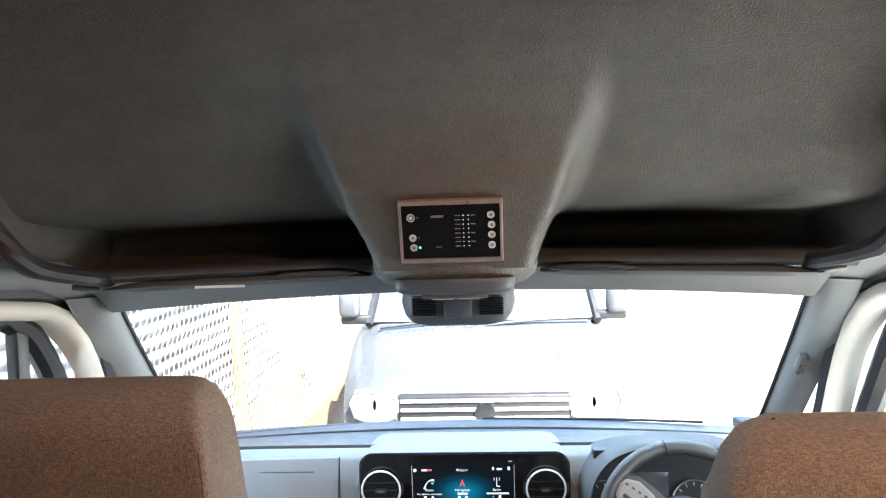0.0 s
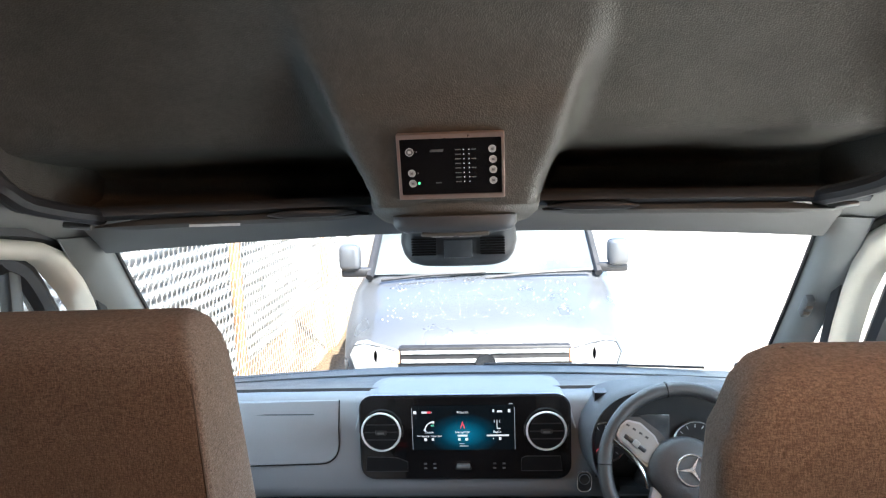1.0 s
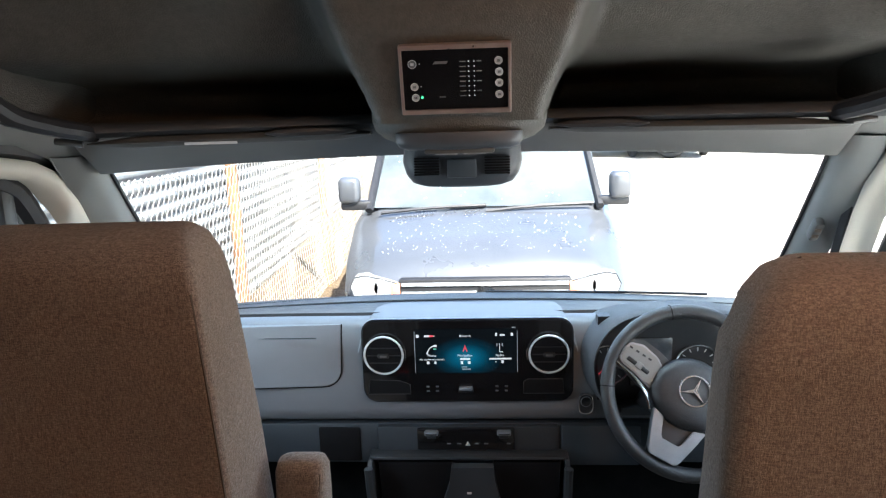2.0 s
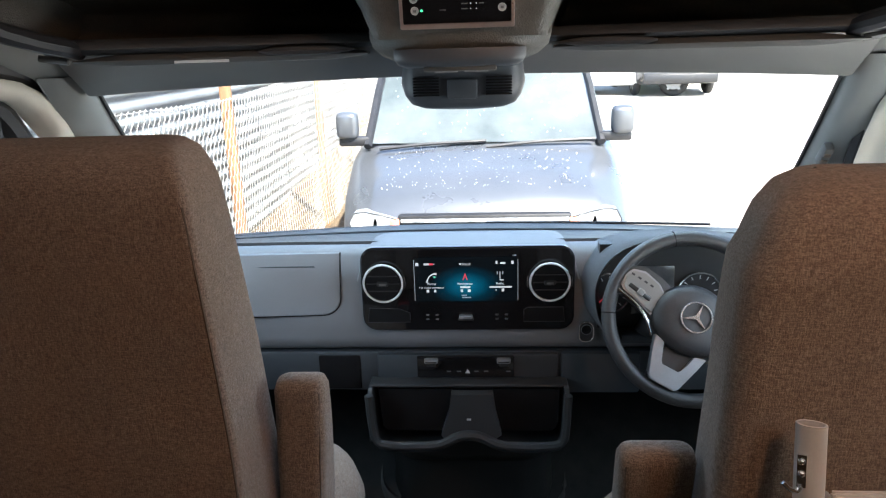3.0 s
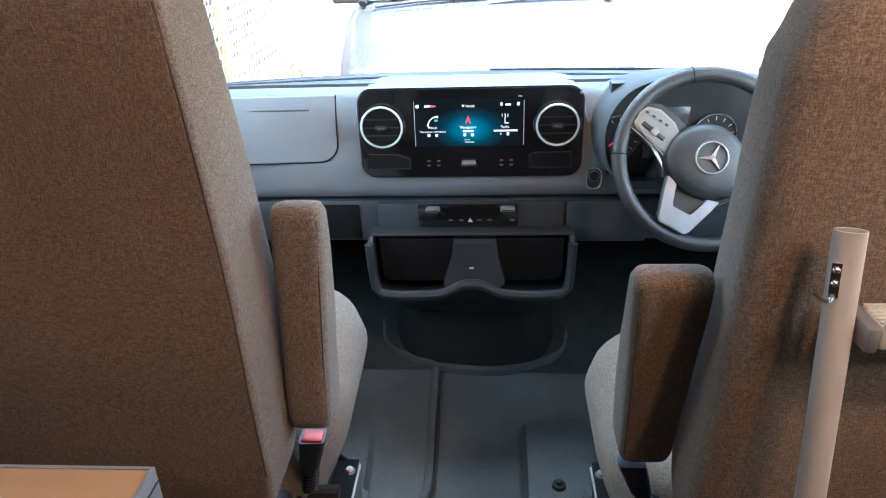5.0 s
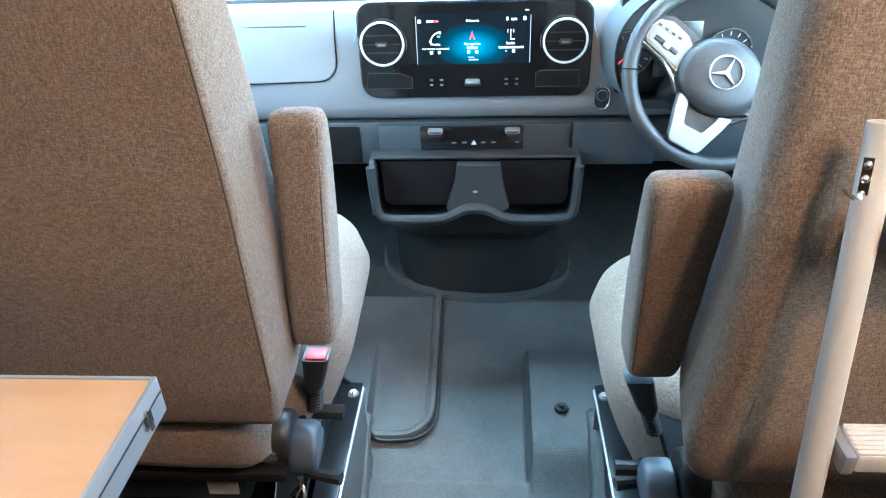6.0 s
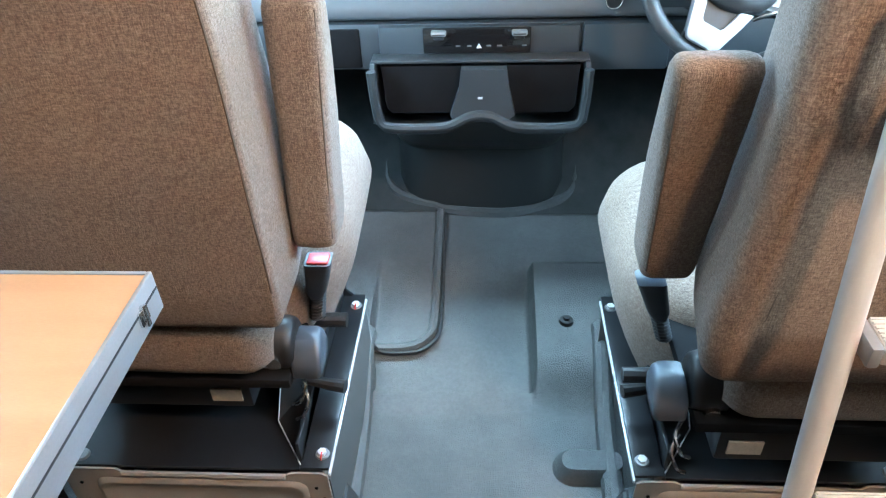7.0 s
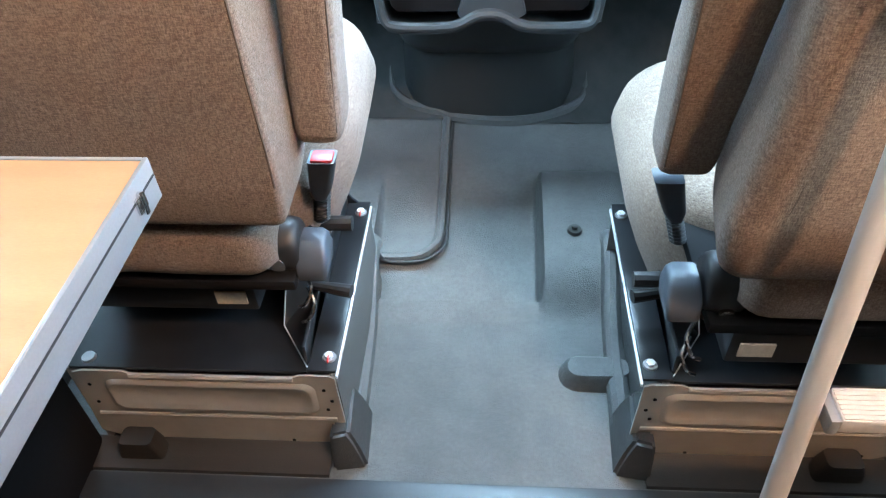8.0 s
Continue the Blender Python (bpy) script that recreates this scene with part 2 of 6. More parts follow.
def box(bm, x0, x1, y0, y1, z0, z1, bevel=0.0, seg=2, m=None):
    made = bmesh.ops.create_cube(bm, size=1.0, matrix=Matrix.LocRotScale(((x0 + x1) / 2, (y0 + y1) / 2, (z0 + z1) / 2), None, (abs(x1 - x0), abs(y1 - y0), abs(z1 - z0))))
    vs = made["verts"]
    if bevel:
        es = list({e for v in vs for e in v.link_edges})
        res = bmesh.ops.bevel(bm, geom=es, offset=bevel, segments=seg, profile=0.5, affect="EDGES")
        vs = [v for v in res["verts"]] if not m else list({v for f in res["faces"] for v in f.verts} | {v for v in vs if v.is_valid})
    if m:
        bmesh.ops.transform(bm, matrix=m, verts=[v for v in vs if v.is_valid])
    return bm


def fresh():
    return bmesh.new()


def boxed(*a, **k):
    return box(fresh(), *a, **k)


def prism(bm, poly, axis, a, b):
    """A polygon in the two other axes, drawn out along `axis` from a to b."""
    def at(u, v, w):
        return {"x": (w, u, v), "y": (u, w, v), "z": (u, v, w)}[axis]
    lo, hi = [bm.verts.new(at(u, v, a)) for u, v in poly], [bm.verts.new(at(u, v, b)) for u, v in poly]
    bm.faces.new(lo)
    bm.faces.new(hi[::-1])
    n = len(poly)
    for i in range(n):
        bm.faces.new((lo[i], hi[i], hi[(i + 1) % n], lo[(i + 1) % n]))
    return bm


def rrect(x0, x1, y0, y1, r, n=5):
    out = []
    for cx, cy, a0 in ((x1 - r, y1 - r, 0), (x0 + r, y1 - r, 90), (x0 + r, y0 + r, 180), (x1 - r, y0 + r, 270)):
        for i in range(n + 1):
            a = radians(a0 + 90 * i / n)
            out.append((cx + r * math.cos(a), cy + r * math.sin(a)))
    return out


def ring_of(c, r, n=24, squash=1.0):
    return [(c[0] + r * math.cos(2 * math.pi * i / n), c[1] + squash * r * math.sin(2 * math.pi * i / n)) for i in range(n)]


def loft(bm, rings, caps=True, closed=True):
    rows = [[bm.verts.new(p) for p in ring] for ring in rings]
    n = len(rows[0])
    for a, b in zip(rows, rows[1:]):
        for i in range(n if closed else n - 1):
            bm.faces.new((a[i], a[(i + 1) % n], b[(i + 1) % n], b[i]))
    if caps:
        bm.faces.new(rows[0][::-1])
        bm.faces.new(rows[-1])
    return bm


def smooth_path(pts, n=6, closed=False):
    pts = [Vector(p) for p in pts]
    out, count = [], len(pts)
    for i in range(count if closed else count - 1):
        if closed:
            a, b, c, d = pts[i - 1], pts[i], pts[(i + 1) % count], pts[(i + 2) % count]
        else:
            a, b, c, d = pts[max(i - 1, 0)], pts[i], pts[i + 1], pts[min(i + 2, count - 1)]
        for k in range(n):
            s = k / n
            out.append(0.5 * (2 * b + (c - a) * s + (2 * a - 5 * b + 4 * c - d) * s * s + (3 * b - a - 3 * c + d) * s ** 3))
    if not closed:
        out.append(pts[-1])
    return out


def tube(bm, pts, r, n=8, closed=False, flat=1.0, up=(0, 0, 1)):
    pts = [Vector(p) for p in pts]
    rings, count = [], len(pts)
    for i, p in enumerate(pts):
        a = pts[i - 1] if (closed or i) else p
        b = pts[(i + 1) % count] if (closed or i < count - 1) else p
        d = (b - a).normalized()
        s = d.cross(Vector(up))
        s = s.normalized() if s.length > 1e-4 else d.orthogonal().normalized()
        u = s.cross(d)
        rad = r[i] if isinstance(r, (list, tuple)) else r
        rings.append([p + rad * (math.cos(2 * math.pi * k / n) * s + flat * math.sin(2 * math.pi * k / n) * u) for k in range(n)])
    if closed:
        rings.append(rings[0])
        rows = [[bm.verts.new(q) for q in g] for g in rings[:-1]]
        for i in range(count):
            for k in range(n):
                bm.faces.new((rows[i][k], rows[i][(k + 1) % n], rows[(i + 1) % count][(k + 1) % n], rows[(i + 1) % count][k]))
        return bm
    return loft(bm, rings)


def disc(bm, c, r, depth, axis="y", n=24, r2=None):
    """A short drum round c; r2 gives its far end another size."""
    ax = {"x": (0, 1, 2), "y": (1, 0, 2), "z": (2, 0, 1)}[axis]
    rings = []
    for w, rad in ((0, r), (depth, r if r2 is None else r2)):
        ring = []
        for i in range(n):
            q = [0, 0, 0]
            q[ax[0]] = c[ax[0]] + w
            q[ax[1]] = c[ax[1]] + rad * math.cos(2 * math.pi * i / n)
            q[ax[2]] = c[ax[2]] + rad * math.sin(2 * math.pi * i / n)
            ring.append(q)
        rings.append(ring)
    return loft(bm, rings)


def moved(bm, m):
    bmesh.ops.transform(bm, matrix=m, verts=bm.verts)
    return bm


def lerp_table(rows, v):
    for (a, fa), (b, fb) in zip(rows, rows[1:]):
        if v <= b:
            s = max(0.0, min(1.0, (v - a) / (b - a)))
            return fa + (fb - fa) * s
    return rows[-1][1]


def words(name, body, size, at, material, parent, align="CENTER", m=None):
    """Lettering in the built-in font, upright in the x-z plane, facing -y."""
    cu = bpy.data.curves.new(name, "FONT")
    cu.body, cu.size, cu.align_x, cu.extrude = body, size, align, 0.0002
    tmp = bpy.data.objects.new(name, cu)
    me = bpy.data.meshes.new_from_object(tmp)
    bpy.data.objects.remove(tmp)
    me.transform(Matrix.Translation(at) @ pose(0, 0, 0, 90, 0, 0))
    if m:
        me.transform(m)
    me.transform(Matrix.Translation(-origin_of(parent)))
    me.materials.clear()
    me.materials.append(material)
    ob = new(name, me)
    ob.parent = parent
    return ob


# ---- outdoors ----
GROUND = -0.5


def ground_height(x, y):
    rise = lerp_table([(8, 0.0), (17, 0.55), (60, 1.2), (3000, 1.3)], y)
    bank = 0.12 * max(0.0, min(1.0, (-x - 1.75) / 1.0)) * max(0.0, min(1.0, (y - 5.2) / 4.0)) if x > -8 else 0.0
    return GROUND + rise + bank + 0.02 * noise.noise((x * 1.3, y * 1.3, 0))


def make_ground():
    bm = fresh()
    xs = [-3000, -300, -60, -20, -10] + [-8 + 0.25 * i for i in range(65)] + [10, 14, 20, 60, 300, 3000]
    ys = [-3000, -300, -60, -20, -8, -4, 0] + [1 + 0.3 * i for i in range(64)] + [24, 30, 45, 60, 300, 3000]
    grid = [[bm.verts.new((x, y, ground_height(x, y))) for x in xs] for y in ys]
    for a, b in zip(grid, grid[1:]):
        for i in range(len(xs) - 1):
            bm.faces.new((a[i], a[i + 1], b[i + 1], b[i]))
    m, t, p = nodes_of("gravel_yard")
    v = mapped(t)
    stones = ramp(t, noise_tex(t, v, 40, 5.0, 0.7), [(0.3, (0.22, 0.19, 0.15)), (0.5, (0.4, 0.37, 0.32)), (0.72, (0.55, 0.52, 0.47))])
    leaves = ramp(t, noise_tex(t, v, 28, 6.0, 0.75), [(0.3, (0.03, 0.021, 0.012)), (0.5, (0.11, 0.076, 0.045)), (0.7, (0.22, 0.165, 0.1))])
    sep = t.nodes.new("ShaderNodeSeparateXYZ")
    t.links.new(v, sep.inputs[0])
    side = t.nodes.new("ShaderNodeMapRange")
    side.inputs[1].default_value, side.inputs[2].default_value, side.inputs[3].default_value, side.inputs[4].default_value = -1.5, -1.0, 1.0, 0.0
    t.links.new(sep.outputs[0], side.inputs[0])
    t.links.new(blend(t, side.outputs[0], stones, leaves), p.inputs["Base Color"])
    p.inputs["Roughness"].default_value = 0.95
    bumped(t, p, noise_tex(t, v, 60, 5.0, 0.7), 0.8, 0.02)
    solid("ground", bm, m, "pale gravel yard with brown leaf litter by the fence", "ground", "structure")


make_ground()
PAINT = surface("silver_grey_car_paint", (0.078, 0.084, 0.094), (0.094, 0.1, 0.112), 3, 0.3, metal=0.35, coat=0.6, spread=0.04)
LENS = surface("lamp_glass", (0.16, 0.17, 0.18), (0.42, 0.44, 0.46), 26, 0.08, coat=0.6)
AMBER = surface("amber_lens", (0.7, 0.25, 0.12), (0.8, 0.33, 0.18), 26, 0.15)
TYRE = surface("tyre_rubber", (0.015, 0.015, 0.015), (0.03, 0.03, 0.03), 30, 0.8, bump=0.3, grain=200)
DROPS = surface("rain_specks", (0.8, 0.82, 0.84), (0.9, 0.9, 0.9), 60, 0.1)


def car_shell(bm, stations, cx, y0, z0):
    """Loft of cross sections: (along, half width at sill, at waist, at top, sill height, waist height, top height)."""
    rings = []
    for y, ws, ww, wt, zs, zw, zt in stations:
        half = [(ws * 0.92, zs), (ws, zs + 0.06), (ww, (zs + zw) / 2), (ww, zw), (ww * 0.985, zw + 0.03 + 0.1 * (zt - zw)), (wt + 0.35 * (ww - wt), zw + 0.62 * (zt - zw)), (wt, zt - 0.05), (wt - 0.07, zt - 0.008), (wt * 0.5, zt + 0.012), (0, zt + 0.018)]
        ring = [(x, z) for x, z in half] + [(-x, z) for x, z in half[-2::-1]]
        rings.append([(cx + x, y0 + y, z0 + z) for x, z in ring])
    return loft(bm, rings)


def wheel_parts(parent, x, y, z, r, side, w=0.22):
    tyre = part("wheel", tube(fresh(), [(x, y + (r - 0.07) * math.cos(a), z + (r - 0.07) * math.sin(a)) for a in [2 * math.pi * i / 28 for i in range(28)]], 0.085, 10, closed=True, up=(1, 0, 0)), TYRE, parent, "black rubber tyre")
    bm = disc(fresh(), (x + side * 0.02, y, z), r - 0.11, side * 0.03, "x", 24)
    for i in range(5):
        a = 2 * math.pi * i / 5
        box(bm, 0, side * 0.03, -0.028, 0.028, 0, r - 0.1, m=Matrix.Translation((x + side * 0.05, y, z)) @ Matrix.Rotation(a, 4, "X"))
    part("rim", bm, SILVER, tyre, "silver alloy rim")


def make_parked_van():
    cx, y0, g = 0.03, 5.0, GROUND
    van = thing("van", "silver-grey parked van with rain drops on bonnet and windscreen", "van", (cx, y0, g))
    st = [(0.0, 0.78, 0.8, 0.72, 0.26, 0.52, 0.64), (0.04, 0.84, 0.86, 0.76, 0.24, 0.6, 0.84), (0.16, 0.88, 0.9, 0.74, 0.22, 0.72, 0.93), (0.4, 0.92, 0.93, 0.74, 0.22, 0.84, 1.02),
          (0.8, 0.93, 0.95, 0.8, 0.22, 0.98, 1.1), (0.88, 0.93, 0.95, 0.82, 0.22, 1.0, 1.14), (1.3, 0.93, 0.95, 0.79, 0.22, 1.04, 1.49), (1.62, 0.93, 0.95, 0.74, 0.22, 1.05, 1.79), (1.95, 0.93, 0.95, 0.72, 0.22, 1.05, 1.92),
          (3.2, 0.93, 0.95, 0.73, 0.22, 1.05, 1.96), (4.6, 0.92, 0.94, 0.72, 0.24, 1.05, 1.93), (4.85, 0.88, 0.9, 0.68, 0.3, 1.05, 1.85)]
    body = part("body", car_shell(fresh(), st, cx, y0, g), PAINT, van, "silver-grey painted body", 50)
    # windscreen laid on the sloping front
    bm = fresh()
    rows = []
    for y, w, z in ((0.86, 0.8, 1.12), (1.3, 0.76, 1.49), (1.6, 0.71, 1.76)):
        rows.append([(cx + w * s, y0 + y - 0.035 + 0.05 * s * s, g + z + 0.03) for s in (-1, -0.6, -0.2, 0.2, 0.6, 1)])
    loft(bm, rows, caps=False, closed=False)
    bmesh.ops.solidify(bm, geom=bm.faces[:], thickness=0.012)
    wind = part("windscreen", bm, GREYGLASS, van, "tinted windscreen with rain drops")
    rnd = random.Random(5)
    bm = fresh()
    for _ in range(150):
        s, k = rnd.uniform(-0.9, 0.95), rnd.uniform(0.05, 0.95)
        y = 0.86 + k * 0.74
        w = 0.8 - k * 0.09
        bmesh.ops.create_icosphere(bm, subdivisions=1, radius=rnd.uniform(0.002, 0.005), matrix=Matrix.Translation((cx + w * s, y0 + y - 0.037 + 0.05 * s * s, g + 1.155 + k * 0.64)))
    tagged(part("rain_drops", bm, DROPS, wind), kind="stuff")
    for s in (-1, 1):
        bm = tube(fresh(), [(cx + s * w, y0 + y, g + z) for y, w, z in ((0.86, 0.835, 1.13), (1.3, 0.8, 1.5), (1.62, 0.75, 1.79))], 0.03, 6)
        part("pillar_seal", bm, BLACK, van)
        # door mirror
        mir = part("door_mirror", boxed(*sorted((cx + s * 0.9, cx + s * 1.06)), y0 + 0.84, y0 + 0.96, g + 1.18, g + 1.38, 0.045, 3), PAINT, van, "grey door mirror")
        part("mirror_base", boxed(*sorted((cx + s * 0.82, cx + s * 1.05)), y0 + 0.88, y0 + 0.96, g + 1.13, g + 1.2, 0.02), BLACK, mir)
        # headlamp: swept lens with two round reflectors
        poly = [(cx + s * x, g + z) for x, z in ((0.54, 0.8), (0.64, 0.83), (0.74, 0.85), (0.8, 0.84), (0.83, 0.78), (0.8, 0.69), (0.72, 0.66), (0.6, 0.66), (0.53, 0.69))]
        lamp = part("headlamp", prism(fresh(), poly, "y", y0 - 0.012, y0 + 0.09), LENS, van, "clear headlamp")
        part("lamp_seal", tube(fresh(), [(px, y0 - 0.012, pz) for px, pz in poly], 0.004, 5, closed=True, up=(0, 1, 0)), TRAY, lamp)
        for hx, hr in ((0.62, 0.062), (0.735, 0.078)):
            part("reflector", disc(fresh(), (cx + s * hx, y0 - 0.014, g + 0.77), hr, 0.01, "y", 18, hr * 0.7), LENS, lamp)
        part("indicator", boxed(*sorted((cx + s * 0.52, cx + s * 0.58)), y0 - 0.016, y0 + 0.01, g + 0.72, g + 0.80, 0.006), AMBER, lamp, "amber indicator")
        part("wiper", tube(fresh(), smooth_path([(cx + s * 0.38 - 0.36, y0 + 0.79, g + 1.12), (cx + s * 0.38, y0 + 0.8, g + 1.15), (cx + s * 0.38 + 0.4, y0 + 0.82, g + 1.16)], 4), 0.012, 5), BLACK, van)
        for wy in (0.95, 3.95):
            wheel_parts(van, cx + s * 0.86, y0 + wy, g + 0.33, 0.33, s)
    grille = part("grille", boxed(cx - 0.53, cx + 0.535, y0 - 0.012, y0 + 0.06, g + 0.65, g + 0.825, 0.02), BLACK, van, "black front grille")
    for i in range(3):
        part("grille_bar", boxed(cx - 0.51, cx + 0.515, y0 - 0.024, y0, g + 0.668 + 0.055 * i, g + 0.69 + 0.055 * i, 0.004), LENS, grille, "bright grille bar")
    part("badge", disc(fresh(), (cx + 0.01, y0 - 0.034, g + 0.72), 0.062, 0.02, "y", 24), CHROME, grille, "round chrome badge")
    part("bumper", boxed(cx - 0.84, cx + 0.84, y0 - 0.06, y0 + 0.12, g + 0.28, g + 0.6, 0.05, 3), PAINT, van, "grey front bumper")
    part("air_intake", boxed(cx - 0.5, cx + 0.5, y0 - 0.064, y0, g + 0.34, g + 0.46, 0.02), BLACK, van)
    part("number_plate", boxed(cx - 0.26, cx + 0.26, y0 - 0.074, y0 - 0.05, g + 0.48, g + 0.59, 0.004), LIGHTINK, van)
    bm = fresh()
    for _ in range(220):
        x, k = rnd.uniform(-0.66, 0.66), rnd.uniform(0, 1)
        bmesh.ops.create_icosphere(bm, subdivisions=1, radius=rnd.uniform(0.002, 0.004), matrix=Matrix.Translation((cx + x, y0 + 0.17 + 0.6 * k, g + 0.006 + lerp_table([(0.16, 0.93), (0.4, 1.02), (0.8, 1.1)], 0.17 + 0.6 * k) + 0.011 * (1 - abs(x) / 0.75))))
    tagged(part("bonnet_drops", bm, DROPS, van), kind="stuff")


make_parked_van()


def far_car(name, label, paint, cx, y0, turn, g):
    car = thing(name, label, "car", (0, 0, 0), "cars parked across the yard")
    st = [(0.0, 0.78, 0.8, 0.66, 0.3, 0.5, 0.72), (0.15, 0.85, 0.87, 0.72, 0.26, 0.66, 0.86), (1.1, 0.88, 0.9, 0.74, 0.24, 0.8, 1.02), (1.25, 0.88, 0.9, 0.72, 0.24, 0.85, 1.08), (2.0, 0.88, 0.9, 0.6, 0.24, 0.9, 1.5),
          (3.2, 0.88, 0.9, 0.6, 0.24, 0.9, 1.52), (4.1, 0.86, 0.88, 0.66, 0.28, 0.9, 1.15), (4.35, 0.8, 0.82, 0.62, 0.34, 0.8, 0.95)]
    part("body", car_shell(fresh(), st, 0, 0, 0), paint, car, smooth=50)
    part("window", prism(fresh(), [(1.5, 0.98), (2.1, 1.42), (3.1, 1.43), (3.8, 1.0)], "x", -0.87, 0.87), GREYGLASS, car, "dark side window")
    for s in (-1, 1):
        part("headlamp", boxed(*sorted((s * 0.45, s * 0.8)), -0.02, 0.2, 0.6, 0.75, 0.03), LENS, car)
        for wy in (0.8, 3.5):
            wheel_parts(car, s * 0.82, wy, 0.32, 0.32, s)
    part("bumper", boxed(-0.8, 0.8, -0.06, 0.1, 0.28, 0.5, 0.04), BLACK, car)
    car.matrix_world = pose(cx, y0, g, 0, 0, turn)


far_car("car", "white car parked side on across the gravel yard", surface("white_car_paint", (0.7, 0.7, 0.7), (0.78, 0.78, 0.78), 4, 0.3, coat=0.5), 5.2, 18.0, 78, ground_height(4, 18))
far_car("car", "dark brown car parked nose out across the yard", surface("dark_car_paint", (0.022, 0.02, 0.019), (0.034, 0.031, 0.029), 4, 0.3, coat=0.5), 4.3, 17.0, 0, ground_height(4, 17.5))


# ---- fence and metal shed beside the yard ----
TIMBER = surface("orange_brown_timber", (0.2, 0.1, 0.05), (0.32, 0.17, 0.085), 9, 0.85, bump=0.4, grain=160, spread=0.25, stretch=(3, 3, 0.4))
WIRE = surface("galvanised_wire", (0.36, 0.35, 0.33), (0.46, 0.45, 0.43), 40, 0.5, metal=0.2)
SHEET = surface("corrugated_sheet", (0.31, 0.33, 0.345), (0.4, 0.42, 0.435), 2.5, 0.4, metal=0.3, bump=0.05, grain=90, spread=0.08)


def make_fence():
    fx = -1.62
    fence = thing("fence", "chicken-wire fence on orange-brown timber posts", "fence", (fx, 5.3, GROUND))
    rnd = random.Random(3)
    for y, w, top, lean in ((5.5, 0.036, 1.3, -0.04), (8.1, 0.036, 1.32, 0.03), (10.6, 0.036, 1.3, 0.0), (13.1, 0.036, 1.3, 0.0)):
        g = ground_height(fx, y) - 0.1
        rings = []
        for k in range(8):
            z = g + (top - g) * k / 7
            o = lean * (k / 7 - 0.5)
            rings.append([(fx - 0.05 + u * (1 + 0.06 * rnd.uniform(-1, 1)) , y + o + v, z) for u, v in rrect(-w, w, -w, w, 0.02, 2)])
        part("post", loft(fresh(), rings), TIMBER, fence)
    verts, faces = [], []

    def strand(a, b, r):
        a, b = Vector(a), Vector(b)
        d = (b - a).normalized()
        s = d.cross(Vector((1, 0, 0))).normalized() * r
        u = Vector((r, 0, 0))
        i = len(verts)
        for p in (a, b):
            verts.extend((p + s, p - 0.5 * s + 0.87 * u, p - 0.5 * s - 0.87 * u))
        faces.extend([(i, i + 1, i + 4, i + 3), (i + 1, i + 2, i + 5, i + 4), (i + 2, i, i + 3, i + 5)])

    hw, hh, twist = 0.031, 0.03, 0.03
    y, col = 3.4, 0
    top = 1.03
    while y < 13.0:
        z, row = -0.45, 0
        sag = 0.02 * math.sin(y * 2.1)
        while z < top:
            off = hw if row % 2 else 0.0
            jx = lambda yy, zz: fx + 0.03 * noise.noise((yy * 1.7, zz * 1.7, 3))
            p = (jx(y + off, z), y + off, z + sag)
            q = (jx(y + off, z + twist), y + off, z + twist + sag)
            strand(p, q, 0.0028)
            for sgn in (-1, 1):
                e = (jx(y + off + sgn * hw, z + twist + hh), y + off + sgn * hw, z + twist + hh + sag)
                strand(q, e, 0.002)
            z += twist + hh
            row += 1
        y += 2 * hw
    me = bpy.data.meshes.new("wire_mesh")
    me.from_pydata([Vector(v) - fence.location for v in verts], [], faces)
    me.materials.append(WIRE)
    ob = new("wire_mesh", me)
    ob.parent = fence
    tagged(ob, "galvanised hexagonal wire mesh", kind="stuff")
    part("top_wire", tube(fresh(), [(fx, 3.4 + 0.4 * i, 1.04 + 0.02 * math.sin((3.4 + 0.4 * i) * 2.1)) for i in range(25)], 0.003, 5), WIRE, fence)


make_fence()


def make_shed():
    sx = -2.35
    shed = thing("shed", "pale grey shed of horizontal corrugated metal sheets", "shed", (sx, 7, GROUND))
    y = 1.0
    k = 0
    while y < 16:
        prof = []
        z = -0.75
        while z < 1.3:
            prof.append((sx + 0.011 * math.sin(z / 0.105 * 2 * math.pi) + 0.006 * (k % 2), z))
            z += 0.0132
        bm = fresh()
        loft(bm, [[(px, yy, pz) for px, pz in prof] for yy in (y, y + 2.46)], caps=False, closed=False)
        bmesh.ops.solidify(bm, geom=bm.faces[:], thickness=0.003)
        part("metal_sheet", bm, SHEET, shed, smooth=60)
        y += 2.4
        k += 1
    # plain cladding band and roof edge above the sheets
    for i, (za, zb, out) in enumerate(((1.31, 1.62, 0.02), (1.63, 1.95, 0.03), (1.96, 2.2, 0.08))):
        part("cladding_band", boxed(sx - 0.05, sx + out, 1.0, 16.0, za, zb, 0.012), SHEET, shed)
    part("roof", prism(fresh(), [(sx + 0.25, 2.2), (sx + 0.25, 2.24), (sx - 4, 3.1), (sx - 4, 3.06)], "y", 0.8, 16.2), SHEET, shed, "sloping metal roof")
    part("back_wall", boxed(sx - 3.9, sx - 3.8, 1.0, 16.0, -0.7, 3.0), SHEET, shed)
    for yy in (1.0, 15.9):
        part("end_wall", boxed(sx - 3.8, sx - 0.06, yy, yy + 0.1, -0.7, 2.15), SHEET, shed)


make_shed()


# ---- our own vehicle: shell, floor, headliner ----
REAR_FLOOR = -0.07


def softstep(v):
    v = max(0.0, min(1.0, v))
    return v * v * (3 - 2 * v)


